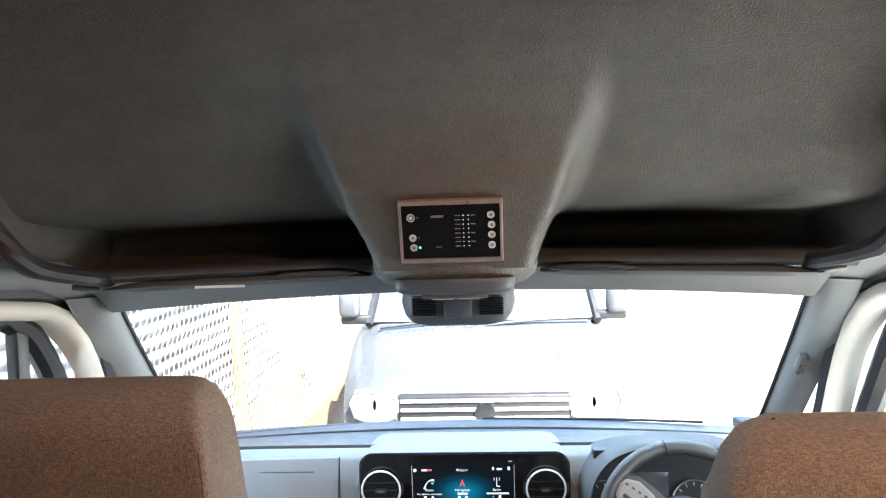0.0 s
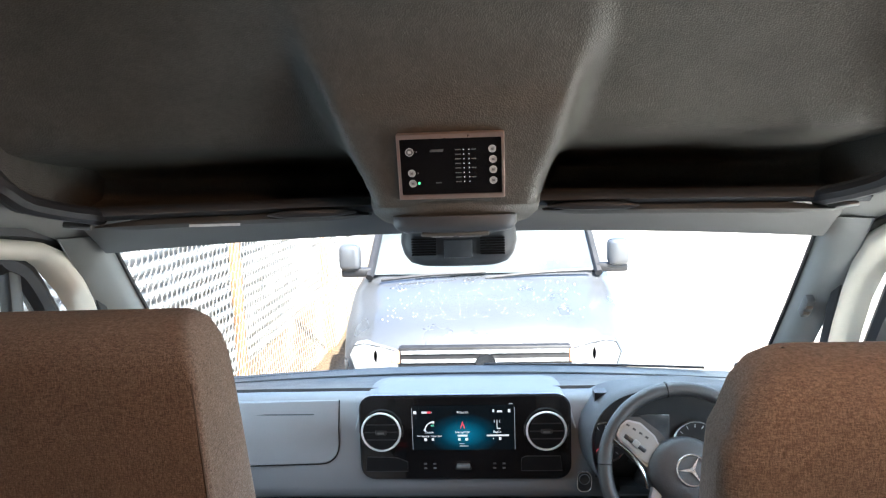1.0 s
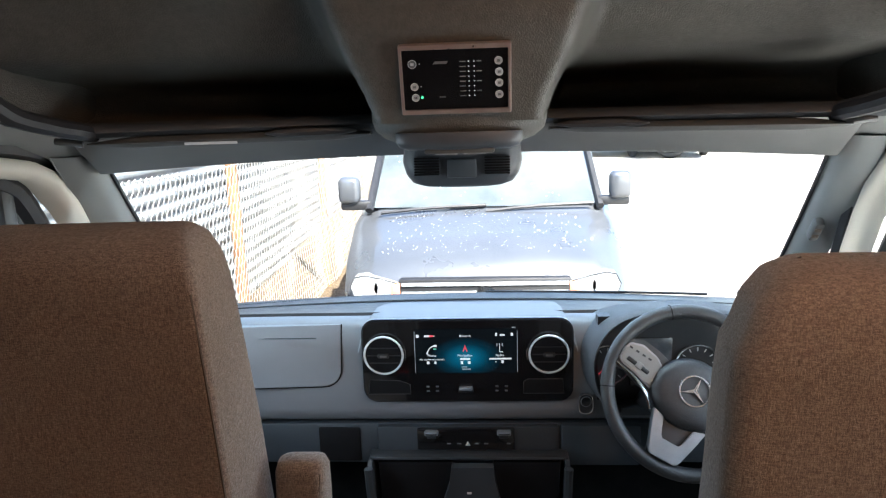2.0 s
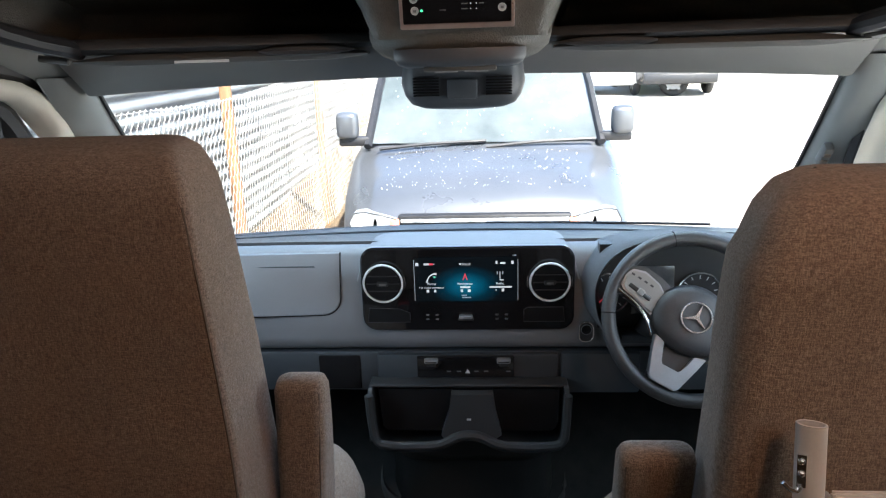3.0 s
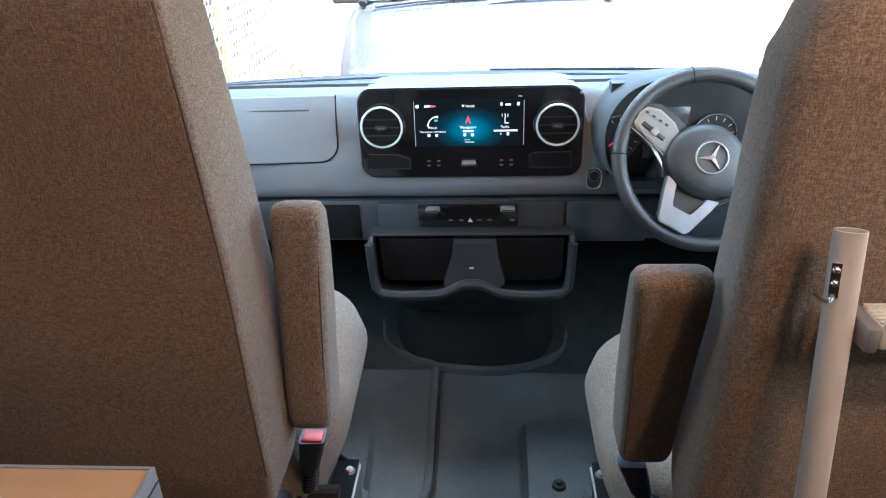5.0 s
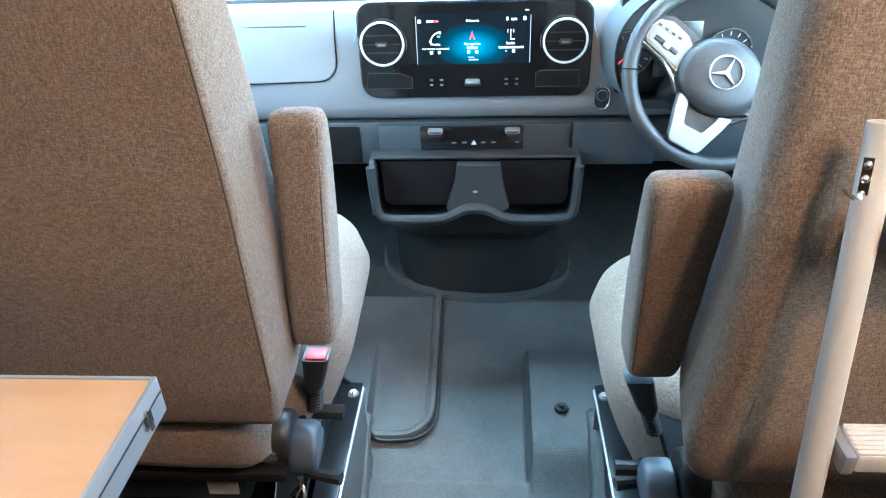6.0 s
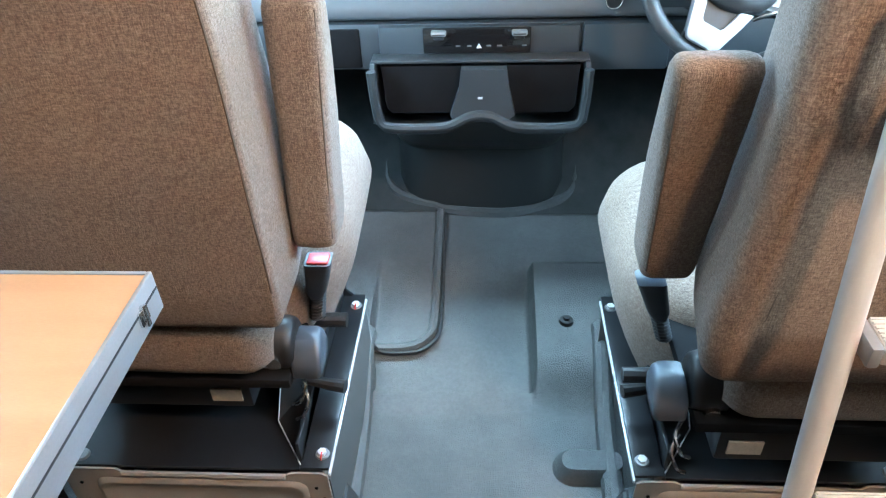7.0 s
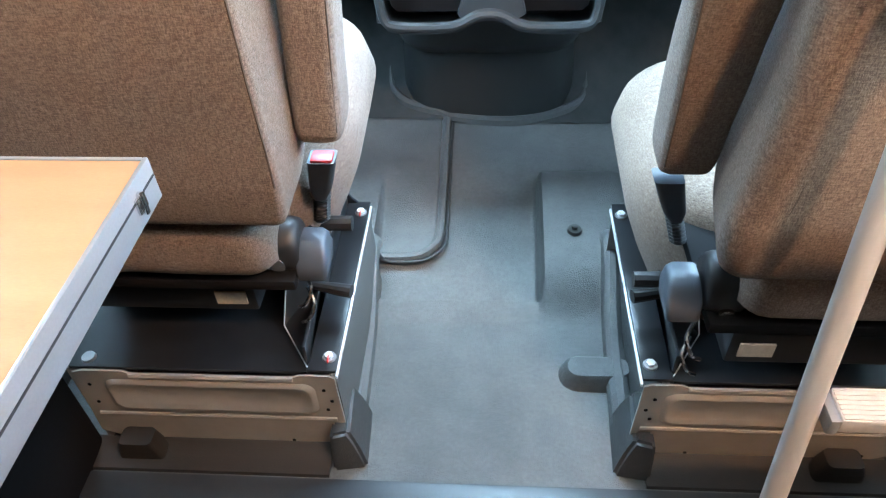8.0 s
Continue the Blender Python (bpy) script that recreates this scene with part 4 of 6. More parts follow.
# ---- overhead control panel, lamp and mirror ----
def make_control_panel():
    cp = thing("control_panel", "black touch control panel in a rose silver bezel", "control panel", (0.0105, 1.99, 1.4065))
    tilt = pose(0.0105, 1.984, 1.4065, 15.3, 0, 0)

    def put(name, bm, mat, parent=cp, label=""):
        return part(name, moved(bm, tilt), mat, parent, label)

    W, Hh = 0.093, 0.0585
    bm = fresh()
    for ins, y0, y1 in ((0.0, -0.004, 0.014),):
        outer = rrect(-W, W, -Hh, Hh, 0.003, 3)
        inn = rrect(-W + 0.0055, W - 0.0055, -Hh + 0.0085, Hh - 0.0085, 0.002, 3)
        loft(bm, [[(x, 0.03, z) for x, z in outer], [(x, -0.004, z) for x, z in outer], [(x * 0.985, -0.007, z * 0.985) for x, z in outer], [(x, -0.007, z) for x, z in inn], [(x, -0.002, z) for x, z in inn]], caps=False)
    put("bezel", bm, ROSEALU, cp, "rose silver bezel")
    face = put("face", prism(fresh(), rrect(-W + 0.005, W - 0.005, -Hh + 0.008, Hh - 0.008, 0.002, 3), "y", -0.003, 0.01), GLOSS, cp, "glossy black face")

    def spot(px, py):
        return -W + (px - 706) / 185 * 2 * W, Hh - (py - 349) / 115 * 2 * Hh

    for px, py, r, mat in ((728, 380, 0.0068, DIMPRINT), (730, 417, 0.0062, BUTTON), (731, 435, 0.0062, BUTTON), (870, 378, 0.0062, BUTTON), (871, 396, 0.0062, BUTTON), (871, 414, 0.0062, BUTTON), (871, 433, 0.0062, BUTTON)):
        x, z = spot(px, py)
        b = put("button", disc(fresh(), (x, -0.0042, z), r, 0.002, "y", 20), mat, cp, "round grey touch button")
        put("ring", tube(fresh(), [(x + r * math.cos(a), -0.0042, z + r * math.sin(a)) for a in [2 * math.pi * k / 20 for k in range(20)]], 0.0006, 5, closed=True, up=(0, 1, 0)), LIGHTINK, b)
        put("icon", boxed(x - r * 0.4, x + r * 0.4, -0.0046, -0.004, z - r * 0.35, z + r * 0.3), DIMPRINT if mat is BUTTON else LIGHTINK, b)
    x, z = spot(742, 435)
    put("indicator", disc(fresh(), (x, -0.0042, z), 0.0022, 0.002, "y", 14), GREENINK, cp, "lit green indicator")
    for px, py in ((740, 380), (741, 417)):
        x, z = spot(px, py)
        put("indicator", disc(fresh(), (x, -0.0036, z), 0.001, 0.002, "y", 10), LIGHTINK, cp)
    x, z = spot(774, 379)
    put("logo_bar", prism(fresh(), [(x - 0.012, z - 0.002), (x + 0.011, z - 0.002), (x + 0.013, z + 0.0022), (x - 0.009, z + 0.0022)], "y", -0.0038, -0.0028), DIMPRINT, cp, "grey maker's mark")
    for i in range(8):
        z = spot(0, 378 + 8.0 * i)[1]
        for px in (821, 830):
            x = spot(px, 0)[0]
            put("led", disc(fresh(), (x, -0.0036, z), 0.0011, 0.001, "y", 8), WHITEINK, cp)
        for px, w in ((811, 0.005), (838, 0.004)):
            if px == 811 or i % 2 == 0:
                x = spot(px, 0)[0]
                put("text_bar", boxed(x - w, x + w, -0.0036, -0.0028, z - 0.0008, z + 0.0008), DIMPRINT, cp)
    x, z = spot(776, 435)
    put("text_bar", boxed(x - 0.005, x + 0.005, -0.0036, -0.0028, z - 0.0009, z + 0.0009), DIMPRINT, cp)


make_control_panel()


def make_overhead_lamp():
    lamp = thing("map_light", "dark grey overhead map light unit under the console", "map light", (0.012, 2.06, 1.3))
    bm = fresh()
    rings = []
    for z, w, y in ((1.318, 0.112, 1.996), (1.303, 0.112, 1.992), (1.293, 0.106, 1.996), (1.287, 0.092, 2.008)):
        arc = [(0.012 + w * math.cos(a), y + 0.035 - 0.035 * abs(math.sin(a)) ** 0.6, z) for a in [math.pi * i / 20 for i in range(21)]]
        arc += [(0.012 - w, 2.16, z), (0.012 + w, 2.16, z)]
        rings.append(arc)
    part("housing", loft(bm, rings), KNOBGREY, lamp, smooth=60)
    part("switch_bar", boxed(-0.048, 0.074, 2.006, 2.06, 1.281, 1.29, 0.003), LIP, lamp)
    part("lens", boxed(-0.03, 0.01, 2.008, 2.03, 1.279, 1.284, 0.001), LENS, lamp, "clear lamp lens")
    part("lens", boxed(0.02, 0.06, 2.008, 2.03, 1.279, 1.284, 0.001), LENS, lamp)
    mirror = thing("sensor_housing", "dark grey windscreen sensor housing with louvred sides", "sensor housing", (0.012, 2.2, 1.25))
    bm = fresh()
    rings = []
    for z, w, y, d in ((1.30, 0.113, 2.145, 0.13), (1.256, 0.118, 2.14, 0.14), (1.232, 0.112, 2.142, 0.15), (1.215, 0.10, 2.15, 0.15), (1.206, 0.08, 2.165, 0.12), (1.202, 0.05, 2.19, 0.08)):
        rings.append([(0.012 + px, py, z - 0.012 * (1 if w > 0.09 else 0) * (1 - (px / w) ** 2) * 0.6) for px, py in rrect(-w, w, y, y + d, 0.035, 5)])
    part("housing", loft(bm, rings), KNOBGREY, mirror, smooth=60)
    part("cover", boxed(-0.016, 0.04, 2.133, 2.15, 1.226, 1.262, 0.003), KNOBGREY, mirror)
    for s in (-1, 1):
        for i in range(7):
            part("louvre", boxed(0.012 + s * 0.068 - 0.024, 0.012 + s * 0.068 + 0.024, 2.1345, 2.15, 1.232 + 0.0052 * i, 1.2345 + 0.0052 * i), VOID, mirror)


KNOBGREY = surface("slate_plastic", (0.045, 0.052, 0.062), (0.058, 0.066, 0.077), 14, 0.45, bump=0.12, grain=900)
make_overhead_lamp()
for s in (-1, 1):
    solid("kick_panel_left" if s < 0 else "kick_panel_right", boxed(*sorted((s * 0.80, s * 0.86)), 2.45, 2.88, -0.2, 0.80, 0.01), DASHLOW, "black footwell side panel", "wall", "structure")
# made-up frame around the overhead fill lamp, out of view
fill_surround = thing("roof_fill_surround", "unseen white frame added around the overhead fill lamp", "roof hatch", (0.0, 1.2, 2.08))
for a, b in (((-0.24, -0.19, 0.96, 1.44)), ((0.19, 0.24, 0.96, 1.44))), (((-0.19, 0.19, 0.96, 1.01)), ((-0.19, 0.19, 1.39, 1.44))):
    for q in (a, b):
        part("frame_bar", boxed(*q, 2.062, 2.084, 0.004), CREAM, fill_surround)


# ---- dashboard ----
YP = 2.325


def panel_spot(px, py):
    return -0.237 + (px - 640) / 378 * 0.486, 0.882 - (py - 372) / 148 * 0.199


def make_dashboard():
    dash = thing("dashboard", "grey moulded plastic dashboard with black lower half", "dashboard", (0, 2.5, 0.2))
    prof = [(2.86, 0.74), (2.86, 0.79), (2.72, 0.812), (2.56, 0.838), (2.44, 0.862), (2.40, 0.872), (2.375, 0.868), (2.36, 0.855), (2.345, 0.80), (2.337, 0.72), (2.338, 0.66), (2.347, 0.632), (2.37, 0.618), (2.46, 0.612), (2.5, 0.62), (2.5, 0.74)]
    rings = []
    for i in range(35):
        x = -0.855 + 1.71 * i / 34
        bow = 0.16 * max(0.0, abs(x) - 0.45) ** 1.6
        rings.append([(x, y - bow * (y < 2.7) - 0.2 * x * x * (y >= 2.7), z) for y, z in prof])
    part("upper_body", loft(fresh(), rings), DASH, dash, "grey grained upper dashboard", 50)
    # black top pad between the fascia and the windscreen
    rings = []
    for i in range(35):
        x = -0.855 + 1.71 * i / 34
        bow = 0.16 * max(0.0, abs(x) - 0.45) ** 1.6
        far = 2.85 - 0.17 * x * x
        rings.append([(x, far, 0.79), (x, far, 0.806), (x, 2.72 - 0.17 * x * x, 0.822), (x, 2.56 - bow, 0.845), (x, 2.44 - bow, 0.868), (x, 2.418 - bow, 0.875), (x, 2.412 - bow, 0.866), (x, 2.56 - bow, 0.83)])
    part("top_pad", loft(fresh(), rings), BLACK, dash, "black pad below the windscreen", 50)
    part("pad_seam", tube(fresh(), [(x, 2.7 - 0.17 * x * x, 0.8275) for x in [-0.8 + 0.05 * i for i in range(33)]], 0.003, 5), TRAY, dash)
    # hump over the centre panel
    rings = []
    for y, z, w in ((2.332, 0.866, 0.225), (2.345, 0.874, 0.228), (2.37, 0.878, 0.23), (2.47, 0.875, 0.228), (2.55, 0.862, 0.222), (2.6, 0.83, 0.215)):
        rings.append([(0.006 + s, y, zz) for s, zz in ((-w - 0.03, 0.8), (-w - 0.018, z - 0.03), (-w, z - 0.004), (-w + 0.03, z), (w - 0.03, z), (w, z - 0.004), (w + 0.018, z - 0.03), (w + 0.03, 0.8))])
    part("centre_hump", loft(fresh(), rings), DASH, dash, "grey hump over the display", 50)
    # glovebox lid, with a rounded lower corner
    poly = [(-0.80, 0.862), (-0.292, 0.862)] + [(-0.292 - 0.0025 * 0, 0.80)] + [(-0.335 + 0.043 * math.cos(radians(-a)), 0.765 + 0.043 * math.sin(radians(-a)) - 0.004) for a in range(0, 91, 15)] + [(-0.80, 0.718)]
    bm = fresh()

    def lid_ring(ins, dy):
        cx, cz = -0.55, 0.79
        return [(cx + (x - cx) * (1 - ins / 0.25), lerp_table([(0.70, 2.337), (0.80, 2.345), (0.855, 2.36), (0.872, 2.375)], z) + dy - 0.16 * max(0.0, abs(x) - 0.45) ** 1.6, cz + (z - cz) * (1 - ins / 0.07)) for x, z in poly]

    loft(bm, [lid_ring(0, 0.02), lid_ring(0, -0.003), lid_ring(0.002, -0.005)])
    lid = part("glovebox_lid", bm, DASH, dash, "grey glovebox lid")
    rim = [(x - 0.0005, y - 0.0015, z) for x, y, z in lid_ring(-0.0012, -0.001)][1:]
    part("lid_gap", tube(fresh(), rim, 0.0016, 5), VOID, lid)
    part("lid_crease", tube(fresh(), [(-0.80 + 0.05 * i, 2.347 - 0.16 * max(0.0, abs(-0.80 + 0.05 * i) - 0.45) ** 1.6, 0.834) for i in range(10)], 0.0016, 5), DASHLOW, lid)
    # black band under the upper body
    low = part("lower_body", boxed(-0.855, 0.855, 2.352, 2.52, 0.512, 0.616, 0.006), DASHLOW, dash, "black lower dashboard")
    part("knee_panel", moved(boxed(0.225, 0.41, -0.01, 0.02, -0.053, 0.05, 0.005), pose(0, 2.348, 0.565)), DASHLOW, low)
    part("lower_panel", boxed(-0.214, 0.218, 2.338, 2.37, 0.514, 0.613, 0.004), DASHLOW, low, "black switch panel")
    # flat near-black plate that paints the shade inside the cubby
    part("cubby", boxed(-0.36, -0.258, 2.348, 2.36, 0.518, 0.606, 0.004), VOID, low, "near-black plate for the shade in the cubby")
    part("switch_strip", boxed(-0.118, 0.114, 2.332, 2.35, 0.556, 0.611, 0.004), GLOSS, low, "glossy black switch strip")
    for x in (-0.083, 0.089):
        sw = part("toggle", boxed(x - 0.0165, x + 0.0165, 2.318, 2.336, 0.597, 0.6085, 0.004), SILVER, low, "bright toggle switch")
        part("groove", boxed(x - 0.013, x + 0.013, 2.3165, 2.32, 0.6015, 0.6035), BLACK, sw)
        part("toggle_foot", boxed(x - 0.011, x + 0.011, 2.322, 2.336, 0.589, 0.596, 0.002), BLACK, sw)
    for x in (-0.042, -0.018, 0.003, 0.024, 0.047, 0.1):
        if x == 0.003:
            part("hazard_mark", prism(fresh(), [(x - 0.006, 0.568), (x + 0.006, 0.568), (x, 0.579)], "y", 2.3308, 2.333), LIGHTINK, low, "pale triangle mark")
        else:
            part("switch_mark", boxed(x - 0.005, x + 0.005, 2.3308, 2.333, 0.5715, 0.5745), DIMPRINT, low)
    # lower centre console with two trays
    rings = []
    for z, w, front, mid in ((0.0, 0.232, 2.468, 0.004), (0.1, 0.226, 2.464, 0.004), (0.24, 0.218, 2.45, 0.004), (0.262, 0.218, 2.446, 0.004), (0.268, 0.226, 2.43, 0.004), (0.3, 0.234, 2.41, 0.004), (0.4, 0.242, 2.36, 0.004), (0.45, 0.24, 2.345, 0.004), (0.53, 0.23, 2.345, 0.004)):
        arc = [(mid + w * math.cos(a), front + 0.1 * abs(math.cos(a)) ** 7, z) for a in [math.pi * i / 40 for i in range(41)]]
        rings.append(arc + [(mid - w, 2.72, z), (mid + w, 2.72, z)])
    con = part("centre_console", loft(fresh(), rings), CONSOLE, dash, "black bow-fronted centre console", 50)
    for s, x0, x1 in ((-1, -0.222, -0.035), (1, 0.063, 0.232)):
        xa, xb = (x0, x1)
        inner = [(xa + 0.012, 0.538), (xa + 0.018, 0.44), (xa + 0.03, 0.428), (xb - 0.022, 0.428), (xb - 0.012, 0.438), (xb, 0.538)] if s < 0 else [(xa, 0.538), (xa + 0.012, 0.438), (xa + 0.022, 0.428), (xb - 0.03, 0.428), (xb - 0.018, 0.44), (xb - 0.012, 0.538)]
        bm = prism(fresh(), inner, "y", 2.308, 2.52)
        # solid block; the tray's inner shade is in its near-black colour
        part("tray_well", bm, VOID, con, "near-black block for the shade in the tray")
    lip = [(-0.226, 0.545), (-0.222, 0.47), (-0.214, 0.428), (-0.19, 0.416), (-0.13, 0.414), (-0.075, 0.416), (-0.05, 0.424), (-0.02, 0.44), (0.006, 0.444), (0.032, 0.44), (0.062, 0.424), (0.09, 0.416), (0.14, 0.414), (0.2, 0.416), (0.224, 0.428), (0.231, 0.47), (0.234, 0.545)]
    pts = smooth_path([(x, 2.262, z) for x, z in lip], 4)
    part("tray_rail", tube(fresh(), pts, 0.0105, 8, up=(0, 1, 0)), TRAY, con, "dark grey tray rail")
    bm = loft(fresh(), [[(x, y + 0.0, z + 0.004) for x, y, z in pts], [(x, y - 0.004, z - 0.014) for x, y, z in pts], [(x, y + 0.12, z - 0.02) for x, y, z in pts]], caps=False, closed=False)
    bmesh.ops.solidify(bm, geom=bm.faces[:], thickness=0.004)
    part("tray_shell", bm, DASHLOW, con)
    part("tray_tongue", prism(fresh(), [(-0.034, 0.545), (0.062, 0.545), (0.068, 0.50), (0.082, 0.44), (0.06, 0.426), (0.03, 0.443), (0.006, 0.447), (-0.02, 0.443), (-0.05, 0.426), (-0.06, 0.44), (-0.04, 0.50)], "y", 2.2665, 2.29), TRAY, con, "dark grey tongue between the trays")
    part("tray_top", boxed(-0.23, 0.238, 2.3, 2.345, 0.546, 0.554, 0.003), TRAY, con, "black rim over the trays")
    for xa, xb in ((-0.231, -0.221), (0.229, 0.239)):
        part("tray_cheek", prism(fresh(), [(2.262, 0.53), (2.262, 0.425), (2.30, 0.405), (2.40, 0.39), (2.40, 0.55), (2.29, 0.55)], "x", xa, xb), TRAY, con)
    part("tongue_mark", boxed(0.001, 0.011, 2.264, 2.268, 0.48, 0.484), LIGHTINK, con)
    bm = fresh()
    base = smooth_path([(-0.262, 2.60, 0.1), (-0.25, 2.54, 0.075), (-0.205, 2.495, 0.062), (-0.1, 2.468, 0.055), (0.06, 2.455, 0.054), (0.18, 2.478, 0.06), (0.25, 2.52, 0.072), (0.27, 2.6, 0.1)], 5)
    part("base_lip", tube(bm, [(x, y, floor_height(x, y) - 0.002) for x, y, z in base], [0.017 * min(1.0, 0.15 + 4 * min(i, len(base) - 1 - i) / len(base)) for i in range(len(base))], 8), BOOT, con, "raised lip at the console foot")
    # start button
    st = part("start_button", prism(fresh(), rrect(0.264, 0.296, 0.65, 0.698, 0.014, 5), "y", 2.328, 2.345), BLACK, dash, "black start button in a chrome ring")
    part("ring", tube(fresh(), [(x, 2.328, z) for x, z in rrect(0.264, 0.296, 0.65, 0.698, 0.014, 4)], 0.0016, 6, closed=True, up=(0, 1, 0)), CHROME, st)
    part("cap", disc(fresh(), (0.28, 2.324, 0.681), 0.0115, 0.006, "y", 20), GLOSS, st)
    part("cap_ring", tube(fresh(), [(0.28 + 0.0118 * math.cos(a), 2.325, 0.681 + 0.0118 * math.sin(a)) for a in [2 * math.pi * k / 20 for k in range(20)]], 0.0011, 5, closed=True, up=(0, 1, 0)), SILVER, st)

    # centre display panel
    head = part("display_panel", loft(fresh(), [[(x, 2.334, z) for x, z in rrect(-0.239, 0.251, 0.681, 0.884, 0.034, 6)], [(x, YP + 0.004, z) for x, z in rrect(-0.239, 0.251, 0.681, 0.884, 0.034, 6)], [(x, YP, z) for x, z in rrect(-0.235, 0.247, 0.685, 0.88, 0.031, 6)]]), GLOSS, dash, "glossy black centre display panel")
    x0, z1 = panel_spot(736, 388)
    x1, z0 = panel_spot(919, 467)
    part("screen", boxed(x0, x1, YP - 0.0015, YP + 0.002, z0, z1), SCREEN, head, "lit display with a blue glow")
    for px in (735.5, 919.5):
        x = panel_spot(px, 0)[0]
        part("screen_edge", boxed(x - 0.0006, x + 0.0006, YP - 0.0025, YP, z0 + 0.002, z1 - 0.006), DIMINK, head)
    y = YP - 0.0022
    for body, px, py, size in (("Phone", 766, 437, 0.0082), ("No device connected", 766, 443.5, 0.0066), ("Navigation", 826, 437, 0.0082), ("Radio", 888, 437, 0.0082), ("Search", 829, 402, 0.0078)):
        x, z = panel_spot(px, py)
        words("lettering", body, size, (x, y, z), WHITEINK, head)
    for px, py, w, h, mat in ((826, 441.5, 9, 1.6, WHITEINK), (889, 441.5, 20, 1.4, WHITEINK), (741, 400, 2.6, 2.6, WHITEINK), (758, 400, 5, 1.6, WHITEINK), (766, 400, 3.5, 1.6, REDINK), (771, 400, 0.8, 0.8, WHITEINK), (818, 400, 1.6, 1.6, WHITEINK), (882, 398, 1.7, 2.6, WHITEINK), (893, 399, 4.5, 1.6, WHITEINK), (910, 398, 2.2, 2.8, WHITEINK), (759, 448, 2.4, 2.4, WHITEINK), (772, 448, 1.9, 2.2, WHITEINK), (820, 448, 2.2, 2.4, WHITEINK), (833, 448, 2.6, 2.4, WHITEINK), (881, 447, 0.9, 1.1, WHITEINK), (893, 447, 2.2, 2.6, WHITEINK), (824, 456, 5, 0.7, DIMINK), (828, 460, 8, 1.0, DIMINK)):
        x, z = panel_spot(px, py)
        part("screen_mark", boxed(x - w * 0.0012857, x + w * 0.0012857, y, y + 0.0008, z - h * 0.00134, z + h * 0.00134), mat, head)
    x, z = panel_spot(766, 424)
    part("phone_icon", tube(fresh(), smooth_path([(x - 0.011, y, z - 0.011), (x - 0.006, y, z + 0.001), (x + 0.003, y, z + 0.008), (x + 0.012, y, z + 0.009)], 4), [0.0028, 0.002, 0.0016, 0.0013, 0.0013, 0.0013, 0.0013, 0.0013, 0.0016, 0.002, 0.0024, 0.0028, 0.0028], 6), WHITEINK, head, "white telephone mark")
    part("phone_wave", boxed(x + 0.004, x + 0.011, y, y + 0.0006, z - 0.001, z + 0.003), GREENISH, head)
    x, z = panel_spot(826, 422)
    part("arrow_icon", prism(fresh(), [(x, z + 0.009), (x + 0.006, z - 0.009), (x + 0.0035, z - 0.009), (x, z - 0.001), (x - 0.0035, z - 0.009), (x - 0.006, z - 0.009)], "y", y, y + 0.0008), REDINK, head, "red arrow mark")
    x, z = panel_spot(888, 422)
    part("mast_icon", boxed(x - 0.0009, x + 0.0009, y, y + 0.0008, z - 0.01, z + 0.011), WHITEINK, head)
    part("mast_foot", boxed(x, x + 0.008, y, y + 0.0008, z - 0.0105, z - 0.0085), WHITEINK, head)
    for dx in (-0.006, 0.006):
        part("mast_wave", boxed(x + dx - 0.0012, x + dx + 0.0012, y, y + 0.0008, z + 0.004, z + 0.011), DIMINK, head)
    for px, yaw in ((682, 1), (974, -1)):
        x, z = panel_spot(px, 430)
        x = -0.186 if px < 800 else 0.194
        z = 0.802
        vent = part("air_vent", disc(fresh(), (x, YP - 0.01, z), 0.0445, 0.02, "y", 32, 0.046), GLOSS, head, "round air vent with chrome ring")
        part("vent_ring", tube(fresh(), [(x + 0.0445 * math.cos(a), YP - 0.012, z + 0.0445 * math.sin(a)) for a in [2 * math.pi * k / 40 for k in range(40)]], 0.0026, 8, closed=True, up=(0, 1, 0)), BRIGHT, vent, "bright chrome ring")
        # near-black disc painting the shade inside the vent
        part("vent_well", disc(fresh(), (x, YP - 0.0125, z), 0.040, 0.004, "y", 32, 0.03), VOID, vent)
        for k in (-0.018, 0.0, 0.018):
            w = math.sqrt(0.038 ** 2 - k * k)
            part("vent_blade", boxed(x - w, x + w, YP - 0.0145, YP - 0.009, z + k - 0.0012, z + k + 0.0012), BLACK, vent)
        part("vent_tab", boxed(x - 0.013, x + 0.013, YP - 0.019, YP - 0.012, z - 0.006, z + 0.006, 0.003), BLACK, vent)
        # grey bar painted on the tab as its glint
        part("tab_glint", boxed(x - 0.008, x + 0.008, YP - 0.0197, YP - 0.018, z - 0.003, z + 0.002, 0.0006), DIMPRINT, vent)
        for sg in (-1, 1):
            part("vent_wing", tube(fresh(), [(x + 0.0505 * math.cos(radians(a)), YP - 0.006, z + 0.0505 * math.sin(radians(a))) for a in [(0 if sg > 0 else 180) + d for d in (-16, -8, 0, 8, 16)]], 0.0013, 5, up=(0, 1, 0)), CHROME, vent)
    for xa, xb, cut in ((648, 725, 1), (930, 1003, -1)):
        a, zt = panel_spot(xa, 479)
        b, zb = panel_spot(xb, 505)
        slot = [(a, zb), (b, zb), (b, zt - 0.012), (b - 0.025, zt - 0.002), (a + 0.004, zt)] if cut > 0 else [(a, zb), (b, zb), (b - 0.004, zt), (a + 0.01, zt), (a, zt - 0.006)]
        # flat near-black plate that paints the shade inside the pocket
        pocket = part("pocket", prism(fresh(), slot, "y", YP - 0.0012, YP + 0.002), VOID, head, "near-black plate for the shade in the pocket")
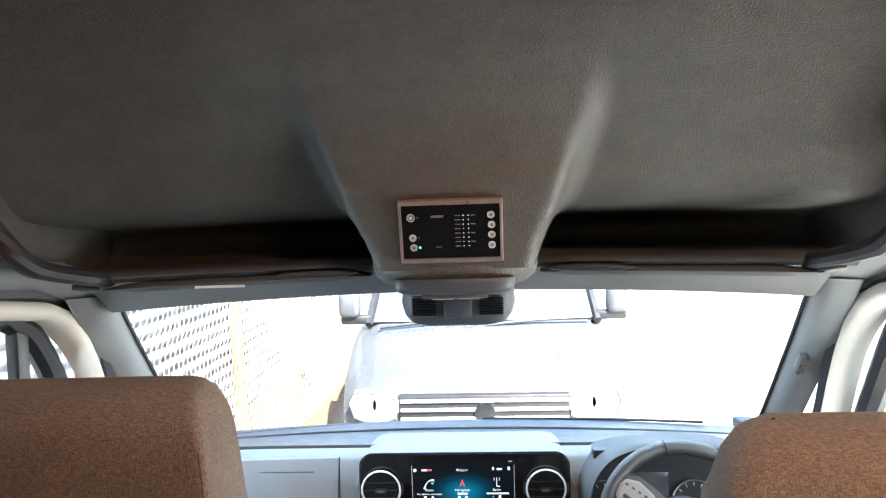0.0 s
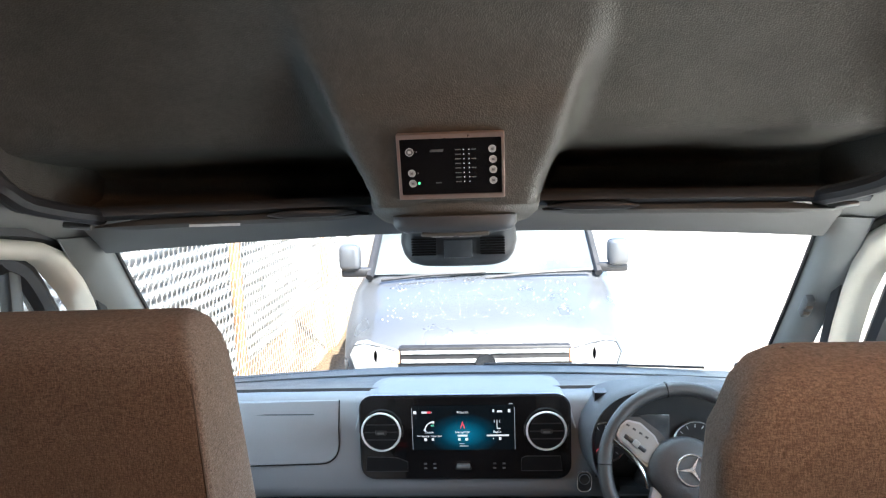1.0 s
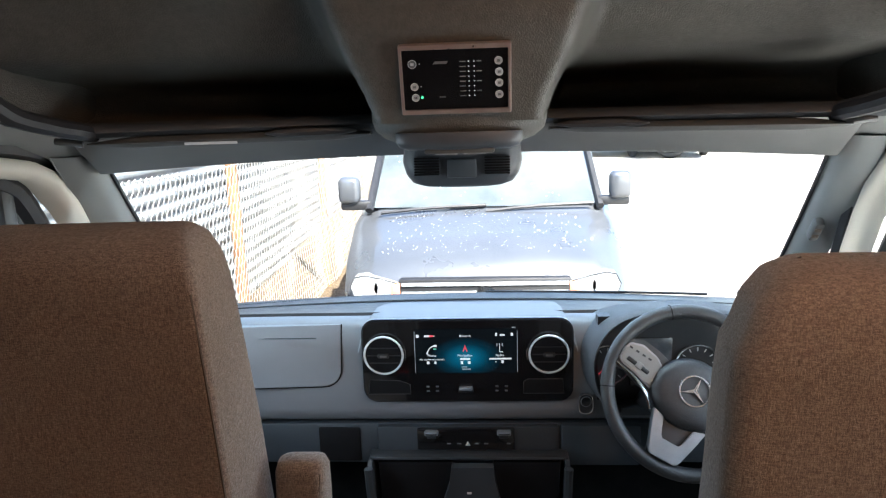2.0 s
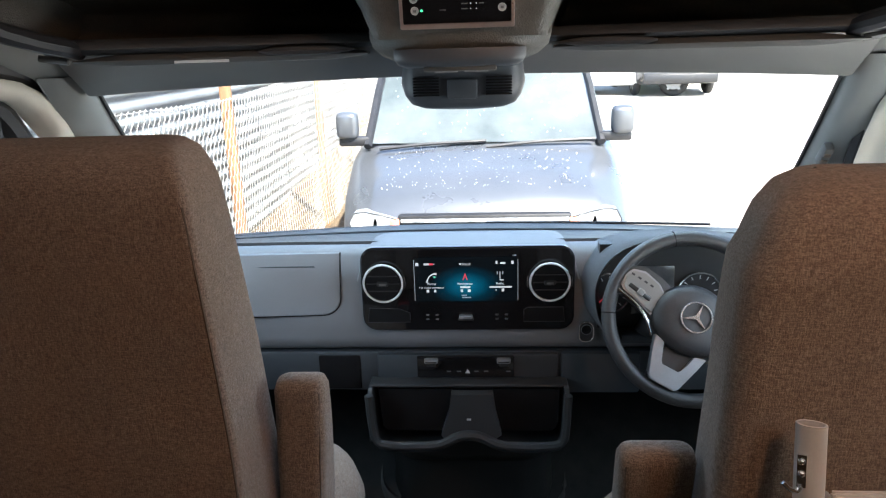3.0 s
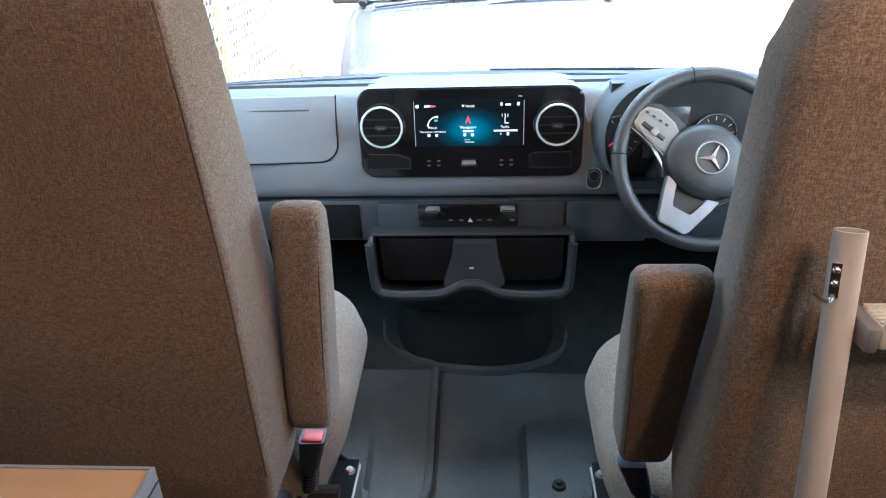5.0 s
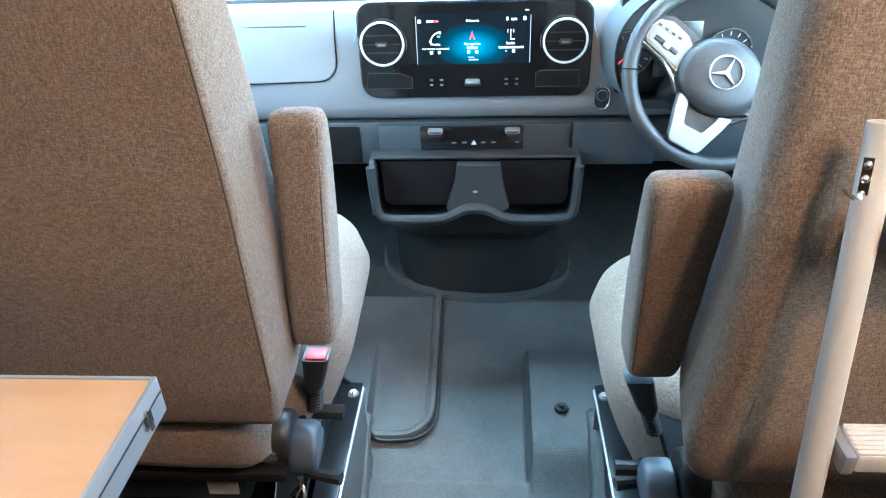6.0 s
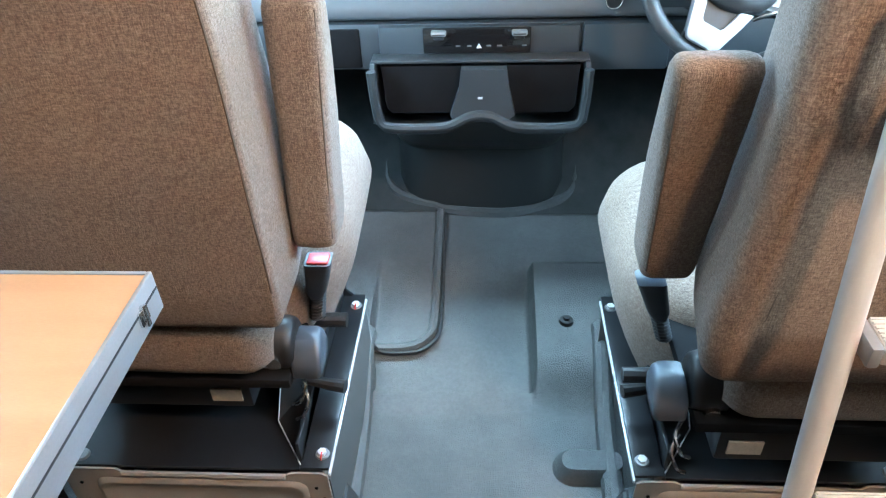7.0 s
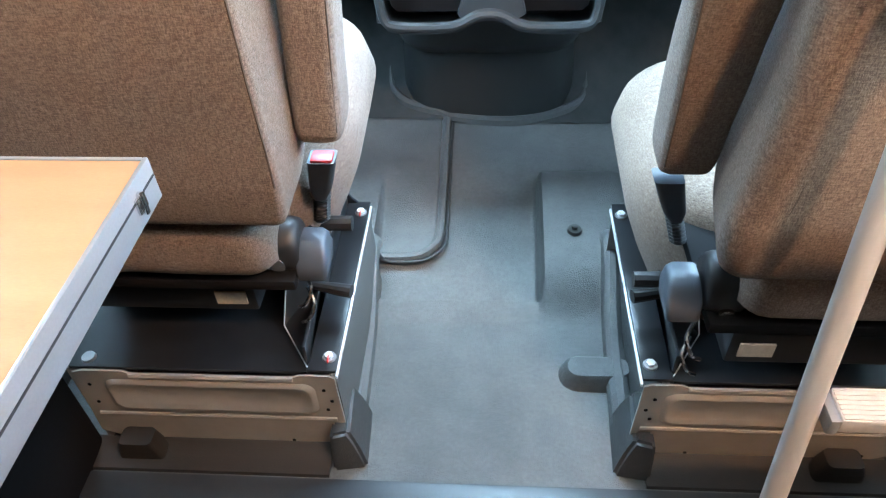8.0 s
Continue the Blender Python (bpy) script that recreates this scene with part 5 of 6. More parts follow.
        part("pocket_edge", tube(fresh(), [(x, YP - 0.001, z) for x, z in slot], 0.0009, 5, closed=True, up=(0, 1, 0)), TRAY, pocket)
    x, z = panel_spot(826, 495)
    tg = part("centre_toggle", boxed(x - 0.0155, x + 0.0155, YP - 0.014, YP, z - 0.003, z + 0.006, 0.003), SILVER, head, "bright rocker switch")
    part("toggle_foot", boxed(x - 0.018, x + 0.018, YP - 0.008, YP, z - 0.009, z - 0.002, 0.002), BLACK, tg)
    for px in (757, 774, 882, 899):
        for py in (492, 500):
            x, z = panel_spot(px, py)
            part("key_mark", boxed(x - 0.0035, x + 0.0035, YP - 0.0012, YP + 0.001, z - 0.0018, z + 0.0018), DIMPRINT, head)
    x, z = panel_spot(913, 386)
    # pale bar painted on the panel as a glint
    part("glint_mark", boxed(x - 0.004, x + 0.004, YP - 0.0012, YP + 0.001, z - 0.001, z + 0.001), LIGHTINK, head)

    # instrument hood
    outer = smooth_path([(0.345, 0.672), (0.308, 0.70), (0.287, 0.75), (0.287, 0.82), (0.325, 0.88), (0.39, 0.909), (0.48, 0.917), (0.57, 0.909), (0.64, 0.88), (0.685, 0.83), (0.69, 0.75), (0.66, 0.69), (0.62, 0.672)], 4)
    cx, cz = 0.485, 0.76

    def hood(k, y):
        return [(cx + (p[0] - cx) * k, y, cz + (p[1] - cz) * (k if k < 1 else 1.8 - 0.8 * k)) for p in [(q.x, q.y) for q in [Vector((v[0], v[1], 0)) for v in outer]]]

    bm = loft(fresh(), [hood(1.17, 2.42), hood(1.09, 2.36), hood(1.03, 2.31), hood(1.0, 2.282), hood(0.972, 2.272), hood(0.955, 2.278)], caps=False, closed=False)
    bmesh.ops.solidify(bm, geom=bm.faces[:], thickness=0.003)
    hd = part("instrument_hood", bm, DASH, dash, "grey arched instrument hood", 60)
    bm = loft(fresh(), [hood(0.957, 2.277), hood(0.93, 2.29), hood(0.88, 2.35)], caps=False, closed=False)
    bmesh.ops.solidify(bm, geom=bm.faces[:], thickness=0.003)
    part("hood_lining", bm, BLACK, hd, "black lining inside the hood", 60)
    part("hood_floor", boxed(0.35, 0.62, 2.29, 2.36, 0.66, 0.682, 0.006), DASHLOW, hd)
    part("instrument_face", boxed(0.305, 0.67, 2.328, 2.36, 0.685, 0.885, 0.0), BLACK, hd, "black instrument face")
    part("driver_screen", boxed(0.378, 0.472, 2.322, 2.33, 0.72, 0.835, 0.003), CLUSTER, hd, "dim driver display")
    for x in (0.327, 0.527):
        dial = part("dial", disc(fresh(), (x, 2.320, 0.772), 0.046, 0.01, "y", 32), BLACK, hd, "round dial in a silver ring")
        part("dial_ring", tube(fresh(), [(x + 0.047 * math.cos(a), 2.318, 0.772 + 0.047 * math.sin(a)) for a in [2 * math.pi * k / 36 for k in range(36)]], 0.0024, 6, closed=True, up=(0, 1, 0)), CHROME, dial)
        for k in range(11):
            a = radians(225 - 27 * k)
            part("tick", moved(boxed(-0.004, 0.004, 0, 0.001, -0.0008, 0.0008), Matrix.Translation((x + 0.037 * math.cos(a), 2.3185, 0.772 + 0.037 * math.sin(a))) @ Matrix.Rotation(-a, 4, "Y")), LIGHTINK, dial)
        part("needle", moved(boxed(0, 0.034, 0, 0.001, -0.0009, 0.0009), Matrix.Translation((x, 2.3175, 0.772)) @ Matrix.Rotation(radians(-225), 4, "Y")), REDINK, dial)


GREENISH = surface("green_mark", (0.1, 0.5, 0.35), (0.14, 0.6, 0.42), 40, 0.5)
CLUSTER = surface("dim_display", (0.03, 0.034, 0.038), (0.05, 0.054, 0.06), 30, 0.2)
make_dashboard()


def make_steering_wheel():
    c = (0.468, 2.165, 0.772)
    sw = thing("steering_wheel", "black leather steering wheel with silver spokes and round emblem", "steering wheel", c)
    # turned a little to the right
    m = pose(*c, -24, 0, 0) @ Matrix.Rotation(radians(29), 4, "Y")

    def put(name, bm, mat, parent=sw, label="", smooth=50):
        return part(name, moved(bm, m), mat, parent, label, smooth)

    R = 0.1675
    rim = put("rim", tube(fresh(), [(R * math.cos(a), 0, R * 0.985 * math.sin(a)) for a in [2 * math.pi * k / 64 for k in range(64)]], 0.015, 12, closed=True, up=(0, 1, 0)), LEATHER, sw, "black leather rim")
    for a in (128, 52, 205, -25):
        a = radians(a)
        put("seam", tube(fresh(), [(R * math.cos(a) + 0.0162 * math.cos(b) * math.cos(a), 0.0162 * math.sin(b), R * 0.985 * math.sin(a) + 0.0162 * math.cos(b) * math.sin(a)) for b in [2 * math.pi * k / 12 for k in range(12)]], 0.001, 4, closed=True), VOID, rim)
    rings = []
    for y, k in ((0.03, 0.95), (-0.012, 1.0), (-0.026, 0.93), (-0.034, 0.75), (-0.036, 0.4)):
        rings.append([(0.082 * k * math.cos(a) * (1 - 0.08 * math.sin(a)), y, 0.072 * k * math.sin(a) - 0.006) for a in [2 * math.pi * i / 36 for i in range(36)]])
    pad = put("horn_pad", loft(fresh(), rings), LEATHER, sw, "black horn pad")
    em = put("emblem", tube(fresh(), [(0.03 * math.cos(a), -0.039, 0.03 * math.sin(a)) for a in [2 * math.pi * k / 32 for k in range(32)]], 0.0022, 6, closed=True, up=(0, 1, 0)), CHROME, pad, "round chrome emblem")
    for a in (90, 210, 330):
        a = radians(a)
        u, v = Vector((math.cos(a), math.sin(a))), Vector((-math.sin(a), math.cos(a)))
        put("emblem_ray", prism(fresh(), [tuple(v * 0.0042), tuple(u * 0.029), tuple(v * -0.0042)], "y", -0.041, -0.037), CHROME, em)
    put("column", loft(fresh(), [[(x, y, z) for x, z in rrect(-0.05 * k, 0.05 * k, -0.05 * k, 0.045 * k, 0.015)] for y, k in ((0.02, 0.9), (0.06, 1.1), (0.2, 1.25))]), BLACK, sw, "black column shroud")
    for s in (-1, 1):
        bmx = prism(fresh(), [(s * x, z) for x, z in ((0.05, 0.03), (0.09, 0.044), (0.13, 0.05), (0.165, 0.034), (0.166, -0.03), (0.14, -0.024), (0.105, -0.036), (0.07, -0.045))], "y", -0.012, 0.008)
        sp = put("spoke", bmx, LEATHER, sw, "black spoke")
        for grow, depth, mat, nm in ((0.0, -0.017, SILVER, "plate_rim"), (0.0035, -0.0195, TRIMGREY, "control_plate")):
            face = [(0.066, 0.012), (0.088, 0.03), (0.125, 0.04), (0.15, 0.033), (0.158, 0.018), (0.158, -0.006), (0.148, -0.014), (0.118, -0.02), (0.094, -0.03), (0.076, -0.036)]
            mx, mz = 0.115, 0.002
            face = [(mx + (x - mx) * (1 - grow / 0.045), mz + (z - mz) * (1 - grow / 0.03)) for x, z in face]
            bmx = prism(fresh(), [(s * x, z) for x, z in face], "y", depth, -0.008)
            bmesh.ops.bevel(bmx, geom=bmx.edges[:], offset=0.0015, segments=2, affect="EDGES")
            plate = put(nm, bmx, mat, sp, "silver switch plate")
        put("control_slot", moved(boxed(-0.026, 0.026, -0.0215, -0.018, -0.0045, 0.0045, 0.002), pose(s * 0.118, 0, -0.004, 0, s * -10, 0)), BLACK, sp)
        put("slot_knob", moved(boxed(-0.007, 0.007, -0.024, -0.019, -0.007, 0.007, 0.002), pose(s * 0.116, 0, -0.004, 0, s * -10, 0)), TRIMGREY, sp)
        for k in (-0.024, -0.009, 0.006, 0.02):
            put("key_mark", moved(boxed(k - 0.0035, k + 0.0035, -0.0208, -0.018, -0.002, 0.002), pose(s * 0.122, 0, 0.02, 0, s * -6, 0)), BLACK, sp)
        put("spoke_edge", tube(fresh(), smooth_path([(s * 0.158, -0.013, -0.018), (s * 0.11, -0.017, -0.03), (s * 0.082, -0.022, -0.048), (s * 0.06, -0.02, -0.072)], 5), 0.0032, 6), CHROME, sp)
    # forked lower spoke
    fork = [(-0.053, -0.064), (-0.046, -0.09), (-0.031, -0.14), (-0.024, -0.15), (0.03, -0.15), (0.037, -0.14), (0.052, -0.09), (0.059, -0.064), (0.036, -0.07), (0.026, -0.108), (0.021, -0.114), (-0.015, -0.114), (-0.02, -0.108), (-0.03, -0.07)]
    bmx = prism(fresh(), fork, "y", -0.02, 0.004)
    bmesh.ops.bevel(bmx, geom=bmx.edges[:], offset=0.0018, segments=2, affect="EDGES")
    put("lower_spoke", bmx, SILVER, sw, "satin silver forked lower spoke")
    put("spoke_back", prism(fresh(), [(-0.036, -0.06), (-0.03, -0.16), (0.036, -0.16), (0.042, -0.06)], "y", -0.008, 0.01), BLACK, sw)
    for s in (-1, 1):
        put("stalk", tube(fresh(), [(s * 0.05, 0.07, 0.005), (s * 0.13, 0.06, -0.005), (s * 0.155, 0.055, -0.006)], [0.006, 0.008, 0.01], 8), BLACK, sw, "black control stalk")


make_steering_wheel()


# ---- cab seats ----
def two_radius(x0, x1, y0, y1, ra, rb, n):
    """A rounded rectangle with radius ra at its y0 corners and rb at its y1 corners."""
    out = []
    for cx, cy, a0, r in ((x1 - rb, y1 - rb, 0, rb), (x0 + rb, y1 - rb, 90, rb), (x0 + ra, y0 + ra, 180, ra), (x1 - ra, y0 + ra, 270, ra)):
        for i in range(n + 1):
            a = radians(a0 + 90 * i / n)
            out.append((cx + r * math.cos(a), cy + r * math.sin(a)))
    return out


def cushion(sections, n=9, rear=0.0):
    """Loft of rounded sections (z, x0, x1, y0, y1, corner radius), puffed a little."""
    rings = []
    for z, x0, x1, y0, y1, r in sections:
        rings.append([(x, y, z) for x, y in two_radius(x0, x1, y0, y1, rear or r, r, n)])
    return rings


def refine(rows, step):
    """Extra rows between the given ones, on a smooth curve."""
    out = []
    for i in range(len(rows) - 1):
        a, b, c, d = rows[max(i - 1, 0)], rows[i], rows[i + 1], rows[min(i + 2, len(rows) - 1)]
        k = max(1, int(abs(c[0] - b[0]) / step))
        for j in range(k):
            s = j / k
            out.append(tuple(0.5 * (2 * q + (r - p) * s + (2 * p - 5 * q + 4 * r - t) * s * s + (3 * q - p - 3 * r + t) * s ** 3) for p, q, r, t in zip(a, b, c, d)))
    out.append(rows[-1])
    return out


def rumple(bm, amount, scale):
    for v in bm.verts:
        v.co += Vector((noise.noise(v.co * scale), noise.noise(v.co * scale + Vector((9, 0, 0))), noise.noise(v.co * scale + Vector((0, 9, 0))))) * amount
    return bm


def make_seat(s, yr, top, taper, xs, rear, inset, shift, drop, label, arm):
    """s: side; yr: plane of the back's rear face; top: height of its crown; arm: the raised armrest's numbers."""
    seat = thing("cab_seat", label, "seat", (s * 0.46, 1.75, 0.155), "pair of cab seats")
    xo = 0.70
    dx, dy, dz = (0.03, -0.085, 0.02) if s > 0 else (0.0, 0.0, 0.0)

    def X(a, b):
        return (min(s * a, s * b), max(s * a, s * b))

    rows = []
    for z, a, b, y0, y1, r in ((0.475, xs[0] + 0.03, xo - 0.02, yr + 0.03, yr + 0.13, 0.03), (0.49, xs[0] + 0.01, xo, yr + 0.012, yr + 0.16, 0.035), (0.56, xs[0], xo + 0.006, yr, yr + 0.185, 0.035), (0.7, xs[1], xo + 0.006, yr - 0.004, yr + 0.185, 0.035), (0.85, xs[2], xo + 0.002, yr - 0.004, yr + 0.17, 0.034), (1.0, xs[3], xo - 0.006, yr - 0.002, yr + 0.155, 0.034), (1.1, xs[4], xo - 0.012, yr, yr + 0.15, 0.034),
                              (top - 0.06, xs[4] + taper * 0.3, xo - taper * 0.45, yr + 0.004, yr + 0.15, 0.036), (top - 0.03, xs[4] + taper * 0.7, xo - taper * 0.8, yr + 0.012, yr + 0.15, 0.036), (top - 0.01, xs[4] + taper * 1.2, xo - taper * 1.3, yr + 0.03, yr + 0.145, 0.036), (top - 0.002, xs[4] + taper * 1.8, xo - taper * 1.9, yr + 0.055, yr + 0.135, 0.03), (top, xs[4] + taper * 2.5, xo - taper * 2.6, yr + 0.075, yr + 0.12, 0.018)):
        x0, x1 = X(a, b)
        rows.append((z, x0, x1, y0, y1, r))
    bm = loft(fresh(), cushion(refine(rows, 0.012), 7, rear))
    for v in bm.verts:
        k = max(0.0, min(1.0, (v.co.y - yr) / 0.15))
        side = 1 if v.co.x > s * 0.478 else -1
        v.co.x -= side * inset * k
    mid = s * (xs[3] + xo) / 2
    for v in bm.verts:
        if v.co.z > top - 0.12:
            v.co.z += 0.014 * (1 - ((v.co.x - mid) / 0.2) ** 2) * softstep((v.co.z - top + 0.12) / 0.12)
    back = part("backrest", rumple(bm, 0.0025, 9.0), FABRIC, seat, "brown-grey tweed backrest", 80)
    # seam along the inner rear edge and across the top
    pts = []
    for z, x0, x1, y0, y1, r in refine(rows, 0.05):
        if 0.5 < z < top - 0.03:
            x = x1 if s < 0 else x0
            pts.append((x + s * 0.005, y0 + 0.0015, z))
    if s > 0:
        pts = [(x + 0.05, y + 0.001, z) for x, y, z in pts if z < 1.05]
    part("seam", tube(fresh(), smooth_path(pts, 3), 0.0016, 5), PIPING, back)
    # rounded roll behind the seat cushion
    ymin = yr + 0.03
    x0, x1 = X(xs[0] + 0.05 + dx * 0.6, xo)
    rings = []
    for k in range(29):
        x = x0 + (x1 - x0) * k / 28
        e = 1 - 0.3 * (1 - min(1.0, min(k, 28 - k) / 3)) ** 2
        rings.append([(x, ymin + 0.062 + py * e, 0.416 + dz * 1.1 + pz * e) for py, pz in rrect(-0.062, 0.1, -0.066, 0.062, 0.05, 7)])
    part("rear_roll", rumple(loft(fresh(), rings), 0.002, 11), FABRIC, seat, "brown-grey tweed roll below the backrest", 70)
    # seat cushion
    rows = []
    for z, a, b, y0, y1, r in ((0.27, 0.30, xo, 1.72, 1.98, 0.1), (0.30, 0.265, xo + 0.01, 1.68, 2.03, 0.13), (0.40, 0.215, xo + 0.02, 1.66, 2.11, 0.16), (0.49, 0.184, xo + 0.02, 1.66, 2.16, 0.17), (0.54, 0.192, xo + 0.01, 1.66, 2.14, 0.17), (0.575, 0.225, xo - 0.01, 1.67, 2.09, 0.15), (0.588, 0.29, xo - 0.05, 1.69, 2.02, 0.12)):
        x0, x1 = X(a, b)
        rows.append((z, x0, x1, y0, y1, r))
    bm = loft(fresh(), cushion(refine(rows, 0.03)))
    for v in bm.verts:
        v.co.x += s * shift
        v.co.z += drop + (v.co.y - 1.95) * 0.1
    part("seat_cushion", rumple(bm, 0.003, 9), FABRIC, seat, "grey tweed seat cushion", 80)
    # raised armrest beside the backrest
    (zt, yt, xa, xb), (zb, yb, xc, xd) = arm
    rows = []
    for k, ins in ((-0.03, 0.014), (0.0, 0.002), (0.04, 0.0), (0.3, 0.0), (0.6, 0.0), (0.95, 0.0), (0.985, 0.003), (1.0, 0.012)):
        z = zb + (zt - zb) * k
        y = yb + (yt - yb) * k
        a, b = sorted((xc + (xa - xc) * k, xd + (xb - xd) * k))
        rows.append((z, a + ins, b - ins, y + ins, y + 0.08 - 0.035 * k * k + 0.012 * math.sin(3.1 * k) - ins, min(0.016, 0.45 * (0.08 - 0.035 * k * k + 0.012 * math.sin(3.1 * k) - 2 * ins))))
    rest = part("armrest", rumple(loft(fresh(), cushion(refine(rows, 0.02), 5)), 0.0015, 14), FABRIC, seat, "tweed armrest folded upright", 70)
    edge = [((r[2] - 0.006) if s < 0 else (r[1] + 0.006), r[3] + 0.0035, r[0]) for r in rows[2:6]]
    part("armrest_seam", tube(fresh(), edge, 0.0013, 5), PIPING, rest)
    # frame, slides and recliner
    # near-black and dull so that the gap under the cushion stays dark
    part("seat_frame", boxed(*X(0.275 + dx, 0.70), yr + 0.05, 2.05, 0.325 + dz, 0.345 + dz, 0.005), VOID, seat, "black steel seat frame")
    part("lift_frame", boxed(*X(0.36, 0.66), yr + 0.09, 2.0, 0.235, 0.30, 0.006), STEELBLACK, seat)
    for x in (0.30, 0.64):
        part("slide_rail", boxed(*X(x, x + 0.035), 1.72, 2.02, 0.185, 0.235, 0.004), STEELBLACK, seat, "black steel slide rail")
        for y in (1.76, 1.93):
            part("link", moved(boxed(-0.006, 0.006, -0.015, 0.015, -0.075, 0.075, 0.003), pose(s * (x + 0.017), y, 0.29, 22, 0, 0)), STEELBLACK, seat)
    part("rating_label", boxed(*X(0.375, 0.425), yr + 0.086, yr + 0.0895, 0.255, 0.282), PAPER, seat, "pale rating label")
    part("side_cover", loft(fresh(), [[(s * (x + dx), 1.628 + dy + 0.04 * k * math.cos(a), 0.372 + dz + 0.044 * k * math.sin(a)) for a in [2 * math.pi * i / 24 for i in range(24)]] for x, k in ((0.32, 1.0), (0.284, 1.0), (0.274, 0.93), (0.27, 0.8))]), BLACK, seat, "black recliner cover", 50)
    rows = [(0.33, 0.236, 0.274, 1.59, 1.65, 0.006), (0.334, 0.231, 0.277, 1.586, 1.654, 0.008), (0.36, 0.229, 0.277, 1.59, 1.656, 0.008), (0.378, 0.232, 0.275, 1.608, 1.654, 0.008), (0.386, 0.237, 0.272, 1.618, 1.65, 0.006)]
    part("recliner_knob", loft(fresh(), cushion([(z + dz, *X(a + dx * 0.7, b + dx * 0.7), y0 + dy, y1 + dy, r) for z, a, b, y0, y1, r in rows], 4)), KNOB, seat, "blue-grey recliner knob", 60)
    part("height_lever", tube(fresh(), [(s * (0.29 + dx), 1.69, 0.218), (s * (0.25 + dx), 1.685, 0.214), (s * (0.222 + dx), 1.68, 0.214)], [0.008, 0.011, 0.012], 10), BLACK, seat, "black height lever")
    part("slide_lever", tube(fresh(), [(s * (0.27 + dx), 1.73 + dy * 0.7, 0.325 - dz * 3), (s * (0.215 + dx), 1.73 + dy * 0.7, 0.325 - dz * 3)], 0.013, 10), BLACK, seat, "black round handle")
    part("hinge_bolt", disc(fresh(), (s * (0.3 + dx), 1.585 + dy, 0.365), 0.012, 0.012, "y", 12), CHROME, seat)
    for h in (0.0, -0.035):
        part("spring_hook", tube(fresh(), smooth_path([(s * (0.275 + dx), 1.62 + dy, 0.32 + h), (s * (0.262 + dx), 1.60 + dy, 0.305 + h), (s * (0.27 + dx), 1.585 + dy, 0.285 + h), (s * (0.285 + dx), 1.59 + dy, 0.27 + h)], 4), 0.003, 6), CHROME, seat)
    # belt buckle on its sprung stalk
    bx, by = s * (0.218 + dx * 1.6), 1.675 + dy * 0.6
    coil = []
    for k in range(90):
        a = 2 * math.pi * k / 9
        coil.append((bx - s * 0.0 + 0.0105 * math.cos(a), by + 0.014 + 0.0105 * math.sin(a) - 0.02 * k / 90 + 0.02, 0.35 + dx * 0.3 + 0.085 * k / 90))

    def lean(q):
        for v in q.verts:
            v.co.x += s * ((0.49 - v.co.z) * 0.32 - 0.012 if s > 0 else (0.49 - v.co.z) * 0.2 + 0.012)
        return q

    stalk = part("buckle_stalk", lean(tube(fresh(), coil, 0.0034, 5)), BLACK, seat, "black coiled buckle stalk")
    rows = [(z + dx * 0.3, a, b, c, d, r) for z, a, b, c, d, r in [(0.418, bx - 0.010, bx + 0.010, by - 0.002, by + 0.022, 0.006), (0.44, bx - 0.016, bx + 0.016, by - 0.012, by + 0.022, 0.008), (0.483, bx - 0.019, bx + 0.019, by - 0.02, by + 0.016, 0.008), (0.503, bx - 0.02, bx + 0.02, by - 0.024, by + 0.012, 0.006)]]
    bk = part("belt_buckle", lean(loft(fresh(), cushion(rows, 4))), BLACK, seat, "black belt buckle")
    if s < 0:
        part("release_button", lean(boxed(bx - 0.016, bx + 0.016, by - 0.021, by + 0.006, 0.499, 0.5065, 0.003)), RED, bk, "red release button")


make_seat(-1, 1.522, 1.222, 0.022, (0.246, 0.247, 0.249, 0.258, 0.266), 0.012, 0.0, 0.012, -0.045, "brown-grey tweed passenger seat with raised armrest", ((0.902, 1.622, -0.232, -0.163), (0.566, 1.612, -0.246, -0.182)))
make_seat(1, 1.438, 1.178, 0.034, (0.268, 0.28, 0.286, 0.291, 0.298), 0.034, 0.026, 0.054, -0.15, "brown-grey tweed driver seat with raised armrest behind the steering wheel", ((0.862, 1.515, 0.207, 0.298), (0.545, 1.575, 0.222, 0.292)))


